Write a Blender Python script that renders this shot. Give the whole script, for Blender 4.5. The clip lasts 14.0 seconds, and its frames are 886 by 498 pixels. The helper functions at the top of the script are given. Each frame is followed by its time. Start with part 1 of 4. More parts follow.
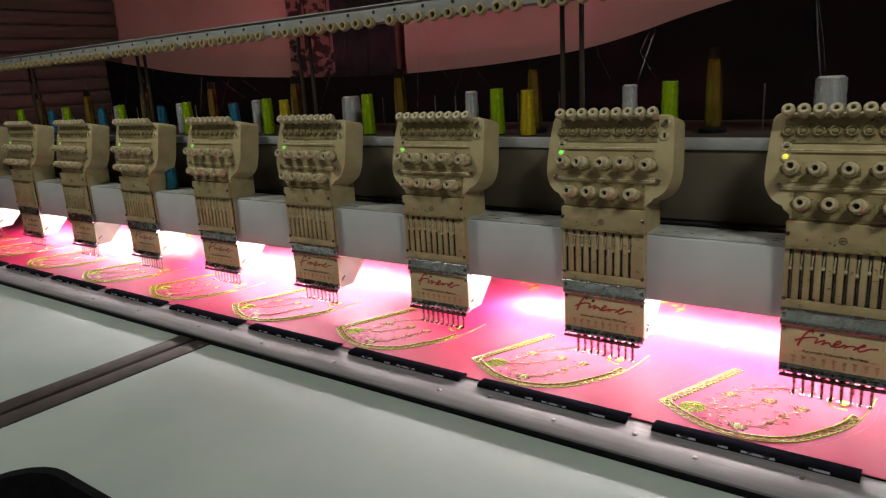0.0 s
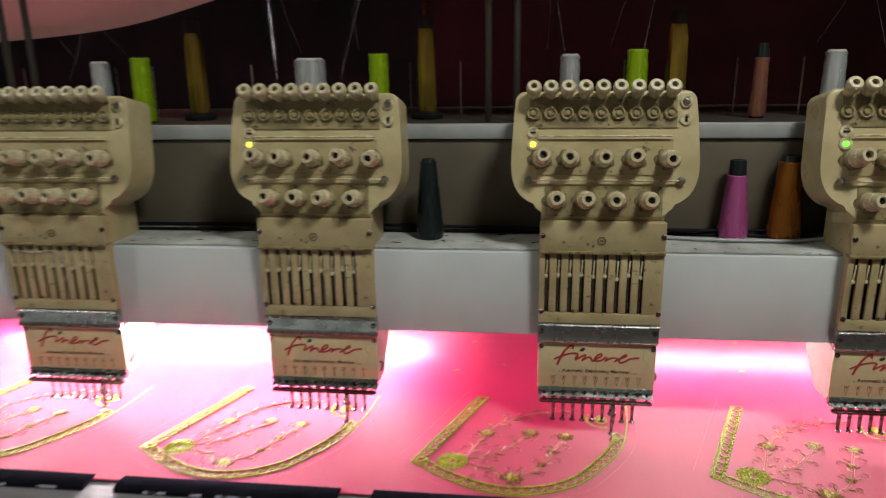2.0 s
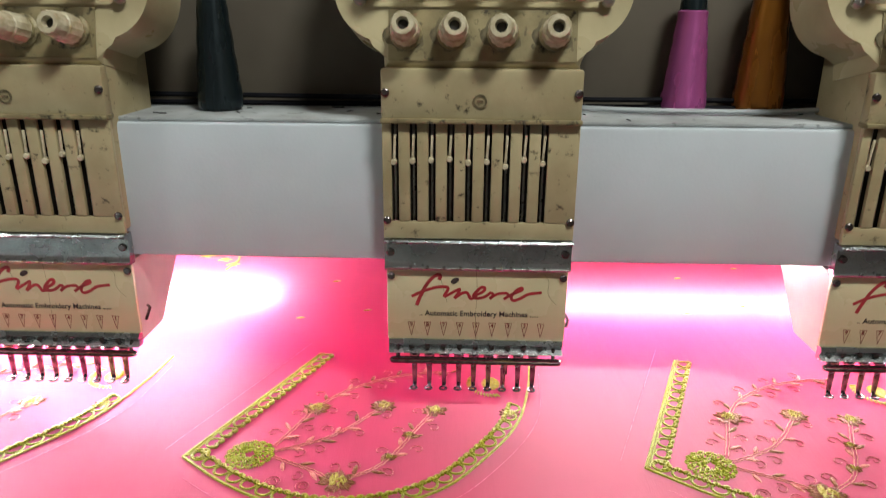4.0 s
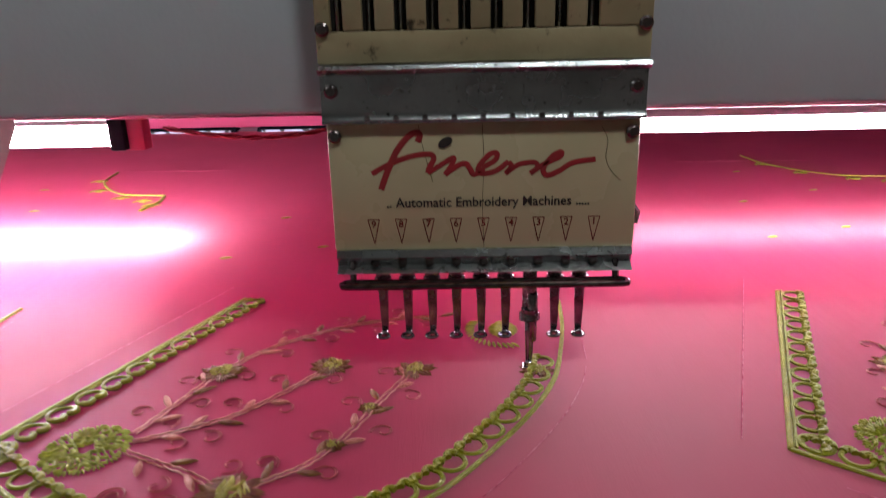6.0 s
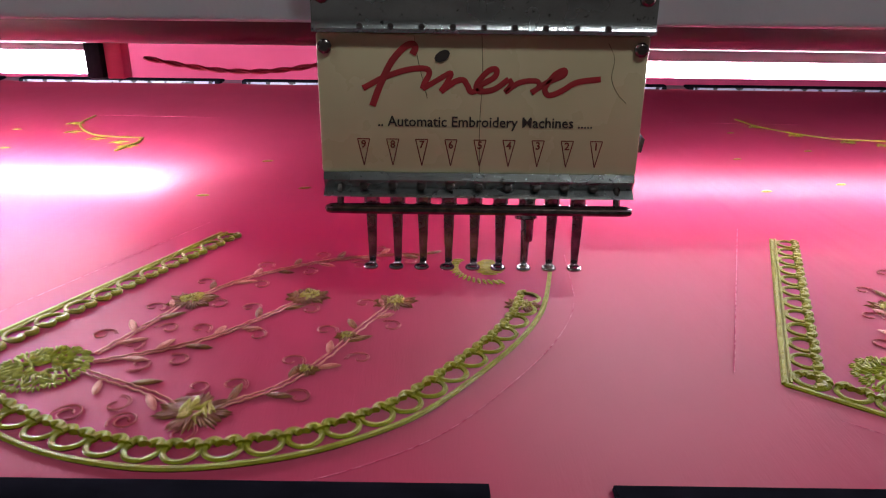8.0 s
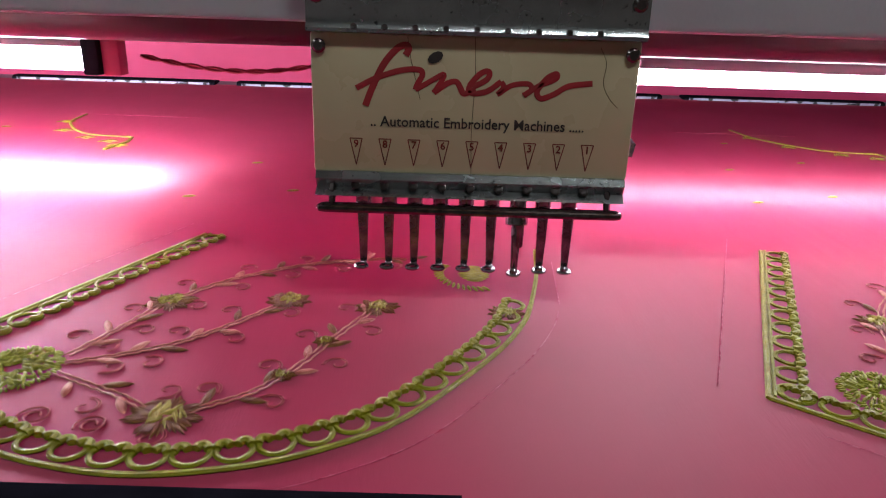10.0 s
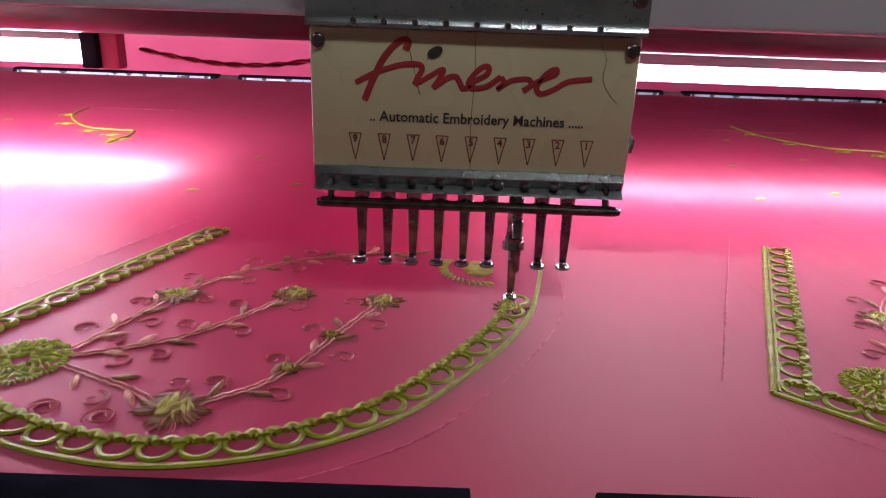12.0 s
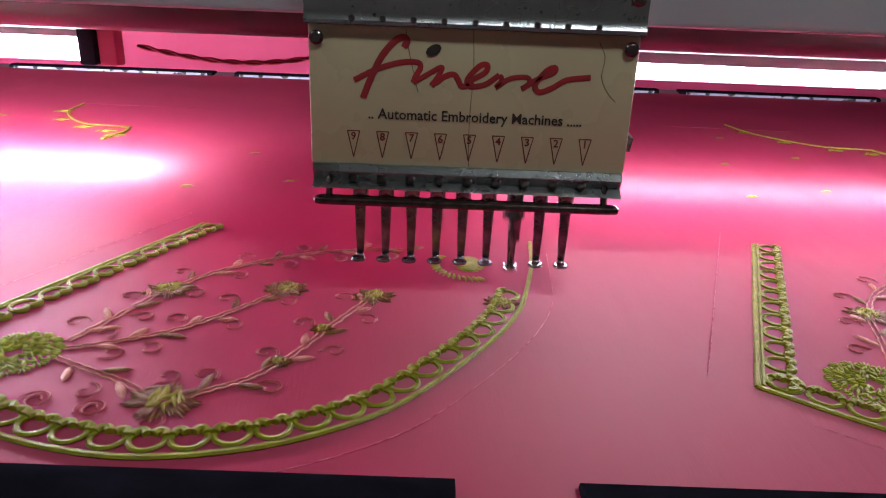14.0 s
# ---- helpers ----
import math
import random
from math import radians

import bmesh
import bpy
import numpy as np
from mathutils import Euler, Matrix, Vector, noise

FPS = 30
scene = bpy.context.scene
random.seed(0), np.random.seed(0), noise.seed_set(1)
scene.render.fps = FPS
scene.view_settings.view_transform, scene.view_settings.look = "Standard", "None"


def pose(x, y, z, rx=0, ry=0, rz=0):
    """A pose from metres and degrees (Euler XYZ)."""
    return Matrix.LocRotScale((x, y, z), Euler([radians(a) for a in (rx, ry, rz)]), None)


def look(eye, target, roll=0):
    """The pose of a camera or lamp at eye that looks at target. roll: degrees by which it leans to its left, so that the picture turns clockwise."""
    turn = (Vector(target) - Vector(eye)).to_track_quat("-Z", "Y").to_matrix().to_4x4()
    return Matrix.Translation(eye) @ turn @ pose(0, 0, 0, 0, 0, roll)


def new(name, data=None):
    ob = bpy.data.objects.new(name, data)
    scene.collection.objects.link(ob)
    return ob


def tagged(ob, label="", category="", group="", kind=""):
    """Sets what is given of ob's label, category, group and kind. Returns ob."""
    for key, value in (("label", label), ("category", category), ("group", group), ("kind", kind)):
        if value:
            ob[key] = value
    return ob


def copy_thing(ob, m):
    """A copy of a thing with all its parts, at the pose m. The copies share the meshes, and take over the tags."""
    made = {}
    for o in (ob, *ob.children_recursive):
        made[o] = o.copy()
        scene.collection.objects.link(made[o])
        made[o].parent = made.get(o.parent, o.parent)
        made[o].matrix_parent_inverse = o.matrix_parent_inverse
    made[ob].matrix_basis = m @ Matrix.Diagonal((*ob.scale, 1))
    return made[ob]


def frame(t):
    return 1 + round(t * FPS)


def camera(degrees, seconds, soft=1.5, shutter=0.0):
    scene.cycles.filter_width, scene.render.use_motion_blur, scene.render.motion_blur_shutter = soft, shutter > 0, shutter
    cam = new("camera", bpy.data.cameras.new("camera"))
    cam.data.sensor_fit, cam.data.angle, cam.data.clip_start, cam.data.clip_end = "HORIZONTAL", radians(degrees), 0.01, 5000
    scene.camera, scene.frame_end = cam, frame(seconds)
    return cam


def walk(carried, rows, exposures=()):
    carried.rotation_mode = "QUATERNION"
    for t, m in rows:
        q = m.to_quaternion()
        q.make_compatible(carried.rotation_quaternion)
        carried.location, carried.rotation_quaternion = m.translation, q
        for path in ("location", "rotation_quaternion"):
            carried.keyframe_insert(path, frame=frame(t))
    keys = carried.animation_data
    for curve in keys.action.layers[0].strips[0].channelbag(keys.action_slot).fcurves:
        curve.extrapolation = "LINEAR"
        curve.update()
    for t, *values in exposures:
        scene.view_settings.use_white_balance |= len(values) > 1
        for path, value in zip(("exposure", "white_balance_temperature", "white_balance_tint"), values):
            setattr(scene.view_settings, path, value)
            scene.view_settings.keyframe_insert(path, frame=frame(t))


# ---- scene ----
cam = camera(65.5, 14.0, 1.1, 0.35)
PATH = [
    (0, (-0.237, -0.986, 0.482), (-1.390, 0.574, -0.005), -3.4),
    (0.5, (-0.201, -0.991, 0.478), (-1.258, 0.632, -0.030), 0.0),
    (1, (-0.160, -0.984, 0.488), (-0.798, 0.832, -0.053), 1.75),
    (1.5, (-0.111, -0.905, 0.477), (-0.456, 0.986, -0.076), 0.35),
    (2, (-0.088, -0.751, 0.443), (-0.318, 1.164, -0.085), -0.9),
    (2.5, (-0.037, -0.565, 0.419), (-0.176, 1.357, -0.116), -0.4),
    (3, (-0.018, -0.490, 0.393), (-0.109, 1.413, -0.216), 0.1),
    (3.5, (-0.017, -0.481, 0.353), (-0.097, 1.423, -0.255), -0.6),
    (3.7, (-0.015, -0.479, 0.331), (-0.066, 1.416, -0.307), 0.5),
    (5.8, (-0.006, -0.313, 0.176), (-0.1049, 1.591, -0.4281), -0.9),
    (6, (-0.012, -0.288, 0.164), (-0.0535, 1.6089, -0.4685), -1.3),
    (6.5, (-0.014, -0.282, 0.146), (-0.0201, 1.5960, -0.5419), -0.7),
    (7, (-0.015, -0.280, 0.138), (-0.0113, 1.5961, -0.5550), 0.9),
    (7.5, (-0.015, -0.280, 0.138), (-0.0173, 1.5929, -0.5637), 0.65),
    (10, (-0.012, -0.282, 0.136), (-0.0047, 1.5977, -0.5470), 1.85),
    (10.5, (-0.012, -0.282, 0.136), (0.0036, 1.5967, -0.5496), 2.1),
    (11, (-0.012, -0.282, 0.136), (-0.0021, 1.5983, -0.5456), 2.05),
    (11.5, (-0.012, -0.282, 0.136), (-0.0010, 1.5929, -0.5601), 2.1),
    (12, (-0.012, -0.282, 0.136), (-0.0007, 1.5930, -0.5599), 2.15),
    (12.5, (-0.012, -0.282, 0.136), (-0.0016, 1.5935, -0.5586), 2.05),
    (13, (-0.012, -0.282, 0.136), (0.0007, 1.5938, -0.5578), 2.2),
    (13.5, (-0.012, -0.282, 0.136), (0.0040, 1.5904, -0.5668), 2.3),
    (14, (-0.012, -0.282, 0.136), (0.0050, 1.5910, -0.5651), 2.35),
]
EXPOSURES = [(0, -0.85, 7300, 7), (1.5, -0.80, 7300, 7), (2, -0.35, 7100, 8), (2.5, 0.25, 6700, 10), (3, 0.5, 6600, 9), (3.7, 0.28, 6600, 9), (5.8, -1.3, 6350, 12), (7.5, -1.26, 6250, 13), (14, -1.28, 6150, 14)]
walk(cam, [(t, look(eye, target, roll)) for t, eye, target, roll in PATH], EXPOSURES)
CEILING_W = 32.0
TUBE_GLOW = 455.0

# ---- light: two ceiling lamps over the aisle; the tubes under the beam glow by their material ----
world = bpy.data.worlds.new("world")
scene.world = world
world.use_nodes = True
world.node_tree.nodes["Background"].inputs[0].default_value = (0.9, 0.95, 1.0, 1)
world.node_tree.nodes["Background"].inputs[1].default_value = 0.01
CEILING_LAMPS = ((-2.05, -0.90, 0.70), (0.60, -0.90, 1.05))
for lamp_x, lamp_y, share in CEILING_LAMPS:
    lamp_data = bpy.data.lights.new("ceiling_light", "AREA")
    lamp_data.shape, lamp_data.size, lamp_data.size_y = "RECTANGLE", 0.40, 0.22
    lamp_data.energy, lamp_data.color = CEILING_W * share, (0.97, 1.0, 0.93)
    lamp = new("ceiling_light", lamp_data)
    lamp.matrix_world = pose(lamp_x, lamp_y, 1.84)

# ---- materials ----
PINK = (0.42, 0.005, 0.066, 1)


def material(name, color, rough=0.5, metal=0.0, color2=None, scale=40.0, bump=0.0, bump_scale=200.0, spots=None, emit=None,
             stretch=(1, 1, 1), spec=0.5, contrast=(0.35, 0.7), sheen=0.0, rough_var=0.12):
    """Principled surface with large stains, fine grain, relief and, where given, dark worn spots."""
    m = bpy.data.materials.new(name)
    m.use_nodes = True
    nt = m.node_tree
    p = nt.nodes["Principled BSDF"]
    p.inputs["Roughness"].default_value = rough
    p.inputs["Metallic"].default_value = metal
    p.inputs["Specular IOR Level"].default_value = spec
    p.inputs["Sheen Weight"].default_value = sheen
    if emit:
        p.inputs["Base Color"].default_value = color
        p.inputs["Emission Color"].default_value = emit[0]
        p.inputs["Emission Strength"].default_value = emit[1]
        return m
    tc = nt.nodes.new("ShaderNodeTexCoord")
    mp = nt.nodes.new("ShaderNodeMapping")
    mp.inputs["Scale"].default_value = stretch
    nt.links.new(tc.outputs["Object"], mp.inputs[0])
    noise1 = nt.nodes.new("ShaderNodeTexNoise")
    noise1.inputs["Scale"].default_value = scale
    noise1.inputs["Detail"].default_value = 5
    nt.links.new(mp.outputs[0], noise1.inputs["Vector"])
    ramp = nt.nodes.new("ShaderNodeValToRGB")
    ramp.color_ramp.elements[0].position, ramp.color_ramp.elements[1].position = contrast
    ramp.color_ramp.elements[0].color = color
    ramp.color_ramp.elements[1].color = color2 or tuple(c * 0.8 for c in color[:3]) + (1,)
    nt.links.new(noise1.outputs["Fac"], ramp.inputs[0])
    out = ramp.outputs[0]
    if spots:
        sp = nt.nodes.new("ShaderNodeTexNoise")
        sp.inputs["Scale"].default_value = spots[1]
        sp.inputs["Detail"].default_value = 8
        sp.inputs["Roughness"].default_value = 0.65
        nt.links.new(tc.outputs["Object"], sp.inputs["Vector"])
        r2 = nt.nodes.new("ShaderNodeValToRGB")
        r2.color_ramp.elements[0].position, r2.color_ramp.elements[1].position = spots[2] - 0.01, spots[2] + 0.09
        nt.links.new(sp.outputs["Fac"], r2.inputs[0])
        mix = nt.nodes.new("ShaderNodeMix")
        mix.data_type = "RGBA"
        nt.links.new(r2.outputs[0], mix.inputs["Factor"])
        nt.links.new(out, mix.inputs["A"])
        mix.inputs["B"].default_value = spots[0]
        out = mix.outputs["Result"]
    nt.links.new(out, p.inputs["Base Color"])
    if rough_var:
        mr = nt.nodes.new("ShaderNodeMapRange")
        mr.inputs["To Min"].default_value = max(0.03, rough - rough_var)
        mr.inputs["To Max"].default_value = min(1, rough + rough_var)
        nt.links.new(noise1.outputs["Fac"], mr.inputs["Value"])
        nt.links.new(mr.outputs[0], p.inputs["Roughness"])
    if bump:
        n2 = nt.nodes.new("ShaderNodeTexNoise")
        n2.inputs["Scale"].default_value = bump_scale
        n2.inputs["Detail"].default_value = 4
        nt.links.new(mp.outputs[0], n2.inputs["Vector"])
        b = nt.nodes.new("ShaderNodeBump")
        b.inputs["Strength"].default_value = bump
        b.inputs["Distance"].default_value = 0.001
        nt.links.new(n2.outputs["Fac"], b.inputs["Height"])
        nt.links.new(b.outputs[0], p.inputs["Normal"])
    return m


def thread_material(name, c1, c2, rough=0.45, scale=800.0):
    """Satin stitch: fine parallel threads with a lustre; shade between the stitches is painted into the colour."""
    m = material(name, c1, rough, 0.0, c2, 260, 0, spec=0.38)
    nt = m.node_tree
    p = nt.nodes["Principled BSDF"]
    tc = nt.nodes.new("ShaderNodeTexCoord")
    wave = nt.nodes.new("ShaderNodeTexWave")
    wave.bands_direction = "DIAGONAL"
    wave.inputs["Scale"].default_value = scale
    wave.inputs["Distortion"].default_value = 4.0
    wave.inputs["Detail Scale"].default_value = 1.5
    nt.links.new(tc.outputs["Object"], wave.inputs["Vector"])
    mix = nt.nodes.new("ShaderNodeMix")
    mix.data_type, mix.blend_type = "RGBA", "MULTIPLY"
    mix.inputs["Factor"].default_value = 1.0
    nt.links.new(p.inputs["Base Color"].links[0].from_socket, mix.inputs["A"])
    # the wave's hollows darken the base colour as groove shade
    groove_shade = nt.nodes.new("ShaderNodeValToRGB")
    groove_shade.color_ramp.elements[0].position, groove_shade.color_ramp.elements[1].position = 0.05, 0.5
    groove_shade.color_ramp.elements[0].color = (0.66, 0.60, 0.58, 1)
    nt.links.new(wave.outputs["Fac"], groove_shade.inputs[0])
    nt.links.new(groove_shade.outputs[0], mix.inputs["B"])
    nt.links.new(mix.outputs["Result"], p.inputs["Base Color"])
    b = nt.nodes.new("ShaderNodeBump")
    b.inputs["Strength"].default_value = 0.5
    b.inputs["Distance"].default_value = 0.0005
    nt.links.new(wave.outputs["Fac"], b.inputs["Height"])
    nt.links.new(b.outputs[0], p.inputs["Normal"])
    return m


def satin():
    """Hot pink satin: fine weave, soft creases and a broad lustre."""
    m = material("pink_satin", PINK, 0.60, 0.0, (0.37, 0.005, 0.056, 1), 9, 0, spec=0.1, sheen=0.12, rough_var=0.04)
    nt = m.node_tree
    p = nt.nodes["Principled BSDF"]
    p.inputs["Sheen Tint"].default_value = (1.0, 0.62, 0.92, 1)
    p.inputs["Sheen Roughness"].default_value = 0.45
    # the satin's slanted floats throw their own gloss towards the aisle
    slant = nt.nodes.new("ShaderNodeCombineXYZ")
    slant.inputs[1].default_value, slant.inputs[2].default_value = -math.sin(radians(44)), math.cos(radians(44))
    nt.links.new(slant.outputs[0], p.inputs["Coat Normal"])
    p.inputs["Coat Weight"].default_value = 1.0
    p.inputs["Coat IOR"].default_value = 1.70
    p.inputs["Coat Roughness"].default_value = 0.46
    p.inputs["Coat Tint"].default_value = (1.0, 0.93, 1.0, 1)
    tc = nt.nodes.new("ShaderNodeTexCoord")
    mp = nt.nodes.new("ShaderNodeMapping")
    mp.inputs["Scale"].default_value = (1, 0.12, 1)
    mp.inputs["Rotation"].default_value = (0, 0, 0.35)
    nt.links.new(tc.outputs["Object"], mp.inputs[0])
    weave = nt.nodes.new("ShaderNodeTexNoise")
    weave.inputs["Scale"].default_value = 1400
    weave.inputs["Detail"].default_value = 3
    nt.links.new(mp.outputs[0], weave.inputs["Vector"])
    crease = nt.nodes.new("ShaderNodeTexNoise")
    crease.inputs["Scale"].default_value = 30
    crease.inputs["Detail"].default_value = 6
    nt.links.new(mp.outputs[0], crease.inputs["Vector"])
    b1 = nt.nodes.new("ShaderNodeBump")
    b1.inputs["Strength"].default_value, b1.inputs["Distance"].default_value = 0.25, 0.0003
    nt.links.new(weave.outputs["Fac"], b1.inputs["Height"])
    b2 = nt.nodes.new("ShaderNodeBump")
    b2.inputs["Strength"].default_value, b2.inputs["Distance"].default_value = 0.32, 0.004
    nt.links.new(crease.outputs["Fac"], b2.inputs["Height"])
    nt.links.new(b1.outputs[0], b2.inputs["Normal"])
    nt.links.new(b2.outputs[0], p.inputs["Normal"])
    return m


CREAM = material("cream_enamel", (0.46, 0.39, 0.235, 1), 0.4, 0, (0.33, 0.27, 0.15, 1), 22, 0.15, 300, ((0.045, 0.035, 0.018, 1), 120, 0.61))
CREAM_CLEAN = material("cream_cover", (0.55, 0.48, 0.30, 1), 0.3, 0, (0.42, 0.355, 0.21, 1), 26, 0.08, 200, ((0.10, 0.08, 0.045, 1), 70, 0.70))
GRIME = material("grimy_cream_enamel", (0.34, 0.28, 0.15, 1), 0.5, 0, (0.17, 0.135, 0.065, 1), 45, 0.3, 260, ((0.03, 0.024, 0.013, 1), 110, 0.575))
KNOB = material("knob_plastic", (0.66, 0.60, 0.45, 1), 0.42, 0, (0.40, 0.33, 0.20, 1), 140, 0.15, 700, ((0.10, 0.08, 0.04, 1), 160, 0.62))
# near-black colour that stands for the shade inside holes and slots
HOLE_SHADE = material("painted_hole_shade", (0.012, 0.010, 0.008, 1), 0.6, 0, (0.02, 0.017, 0.012, 1), 50)
PLATE = material("label_plate_enamel", (0.58, 0.52, 0.335, 1), 0.28, 0, (0.51, 0.455, 0.285, 1), 22, 0.05, 150, ((0.25, 0.2, 0.1, 1), 45, 0.74))
SIDE = material("white_enamel_side", (0.42, 0.38, 0.33, 1), 0.4, 0, (0.35, 0.31, 0.27, 1), 25, 0.05, 150)
CHROME = material("worn_chrome", (0.50, 0.54, 0.55, 1), 0.26, 1.0, (0.34, 0.37, 0.38, 1), 60, 0.18, 1300, ((0.05, 0.05, 0.05, 1), 330, 0.60))
STEEL = material("steel", (0.42, 0.42, 0.41, 1), 0.3, 1.0, (0.28, 0.27, 0.25, 1), 150, 0.1, 800)
DARK_STEEL = material("oiled_steel", (0.22, 0.20, 0.20, 1), 0.22, 1.0, (0.10, 0.085, 0.085, 1), 200, 0.15, 900)
FOOT_STEEL = material("grey_oiled_steel", (0.36, 0.36, 0.38, 1), 0.24, 1.0, (0.14, 0.13, 0.135, 1), 160, 0.15, 700)
BEAM = material("grey_white_beam_paint", (0.58, 0.635, 0.69, 1), 0.42, 0, (0.50, 0.55, 0.60, 1), 9, 0.12, 400, ((0.10, 0.09, 0.08, 1), 38, 0.76))
BEAM_TOP = material("dusty_beam_top", (0.47, 0.50, 0.52, 1), 0.7, 0, (0.26, 0.27, 0.27, 1), 22, 0.4, 200, ((0.05, 0.05, 0.05, 1), 60, 0.62))
ALU = material("aluminium_rail", (0.20, 0.20, 0.225, 1), 0.66, 0.0, (0.145, 0.145, 0.165, 1), 30, 0.2, 300, ((0.06, 0.06, 0.06, 1), 60, 0.70), stretch=(0.25, 3, 1))
SHELF = material("grey_shelf_edge", (0.42, 0.45, 0.48, 1), 0.45, 0.2, (0.32, 0.34, 0.36, 1), 20, 0.1, 300)
PAINT_RED = material("dull_maroon_paint", (0.075, 0.030, 0.036, 1), 0.45, 0, (0.055, 0.022, 0.026, 1), 12, 0.1, 200)
REAR = material("pink_rear_cover", (0.55, 0.055, 0.15, 1), 0.6, 0, (0.47, 0.04, 0.12, 1), 7, 0.1, 100)
PANEL = material("brown_grey_panel", (0.125, 0.105, 0.08, 1), 0.6, 0, (0.085, 0.07, 0.055, 1), 9, 0.1, 200, ((0.05, 0.04, 0.035, 1), 40, 0.68))
TABLE = material("pale_laminate", (0.37, 0.435, 0.43, 1), 0.8, 0, (0.33, 0.395, 0.39, 1), 5, 0.05, 200, ((0.12, 0.12, 0.12, 1), 33, 0.755), spec=0.04)
BROWN = material("brown_metal_strip", (0.030, 0.023, 0.020, 1), 0.62, 0.0, (0.018, 0.014, 0.012, 1), 30, 0.3, 200)
BLACK = material("black_plastic", (0.007, 0.007, 0.010, 1), 0.55, 0, (0.012, 0.012, 0.016, 1), 60, 0.12, 250, spec=0.03)
CLIP_BLACK = material("matt_black_plastic", (0.006, 0.006, 0.009, 1), 0.97, 0, (0.010, 0.010, 0.015, 1), 60, 0.12, 250, spec=0.0, rough_var=0)
FOIL = material("worn_bluish_film", (0.45, 0.46, 0.62, 1), 0.5, 0, (0.02, 0.02, 0.025, 1), 60, 0.5, 300, contrast=(0.54, 0.58))
STAIN = material("oily_grime", (0.20, 0.16, 0.085, 1), 0.5, 0, (0.07, 0.055, 0.028, 1), 170, 0.3, 300)
SATIN = satin()
GOLD_THREAD = thread_material("yellow_green_thread", (0.36, 0.37, 0.012, 1), (0.25, 0.24, 0.008, 1))
GREEN_THREAD = thread_material("green_gold_thread", (0.46, 0.50, 0.025, 1), (0.28, 0.30, 0.012, 1), 0.5)
OLIVE_THREAD = thread_material("olive_thread", (0.56, 0.49, 0.07, 1), (0.34, 0.27, 0.03, 1))
CURL_THREAD = thread_material("dull_rose_thread", (0.60, 0.12, 0.13, 1), (0.44, 0.06, 0.09, 1))
ROSE_THREAD = thread_material("rose_gold_thread", (0.72, 0.27, 0.20, 1), (0.55, 0.13, 0.11, 1))
BROWN_THREAD = thread_material("brown_green_thread", (0.30, 0.13, 0.028, 1), (0.20, 0.045, 0.030, 1))
CHALK = material("chalk_line", (0.66, 0.17, 0.27, 1), 0.8, 0, PINK, 350, 0)
TUBE = material("fluorescent_tube", (0.9, 0.9, 0.9, 1), 0.3, emit=((1.0, 0.90, 0.985, 1), TUBE_GLOW))
TUBE_OLD = material("dim_fluorescent_tube", (0.9, 0.9, 0.9, 1), 0.3, emit=((1.0, 0.90, 0.985, 1), TUBE_GLOW * 0.36))
LED_GREEN = material("green_indicator", (0.1, 0.5, 0.05, 1), 0.3, emit=((0.20, 1.0, 0.10, 1), 1.6))
LED_AMBER = material("yellow_indicator", (0.5, 0.5, 0.05, 1), 0.3, emit=((0.9, 0.90, 0.12, 1), 1.6))
LOGO = material("faded_red_print", (0.40, 0.03, 0.04, 1), 0.4, 0, (0.30, 0.03, 0.035, 1), 60, 0)
INK = material("black_print", (0.02, 0.02, 0.02, 1), 0.5, 0, (0.05, 0.04, 0.035, 1), 80, 0)
INK_RED = material("brown_print", (0.20, 0.035, 0.02, 1), 0.5, 0, (0.12, 0.02, 0.02, 1), 80, 0)
DRAPE_BLACK = material("black_cloth", (0.005, 0.005, 0.006, 1), 0.95, 0, (0.010, 0.008, 0.009, 1), 6, 0.3, 40, spec=0.1)
DRAPE_MAROON = material("maroon_cloth", (0.026, 0.004, 0.007, 1), 0.9, 0, (0.016, 0.003, 0.005, 1), 5, 0.3, 40, spec=0.15)
WALL_PINK = material("dusty_pink_wall", (0.62, 0.29, 0.28, 1), 0.8, 0, (0.54, 0.24, 0.235, 1), 3, 0.1, 60)
CLOTH_PINK = material("pale_pink_cloth", (0.82, 0.43, 0.43, 1), 0.8, 0, (0.74, 0.37, 0.37, 1), 4, 0.2, 50)
CLOTH_PRINT = material("patterned_red_cloth", (0.42, 0.16, 0.16, 1), 0.85, 0, (0.05, 0.015, 0.02, 1), 28, 0.3, 90, contrast=(0.46, 0.52))
CLOTH_DARK = material("dark_violet_cloth", (0.045, 0.02, 0.035, 1), 0.85, 0, (0.02, 0.012, 0.018, 1), 12, 0.3, 90, ((0.2, 0.16, 0.18, 1), 14, 0.70))
SHUTTER = material("brown_shutter", (0.15, 0.095, 0.08, 1), 0.6, 0.1, (0.11, 0.07, 0.06, 1), 8, 0.2, 60, stretch=(1, 0.3, 3))
PLASTER = material("room_plaster", (0.30, 0.26, 0.24, 1), 0.9, 0, (0.24, 0.21, 0.19, 1), 3, 0.3, 40)
CONCRETE = material("concrete_floor", (0.16, 0.15, 0.14, 1), 0.85, 0, (0.11, 0.10, 0.095, 1), 4, 0.3, 60)


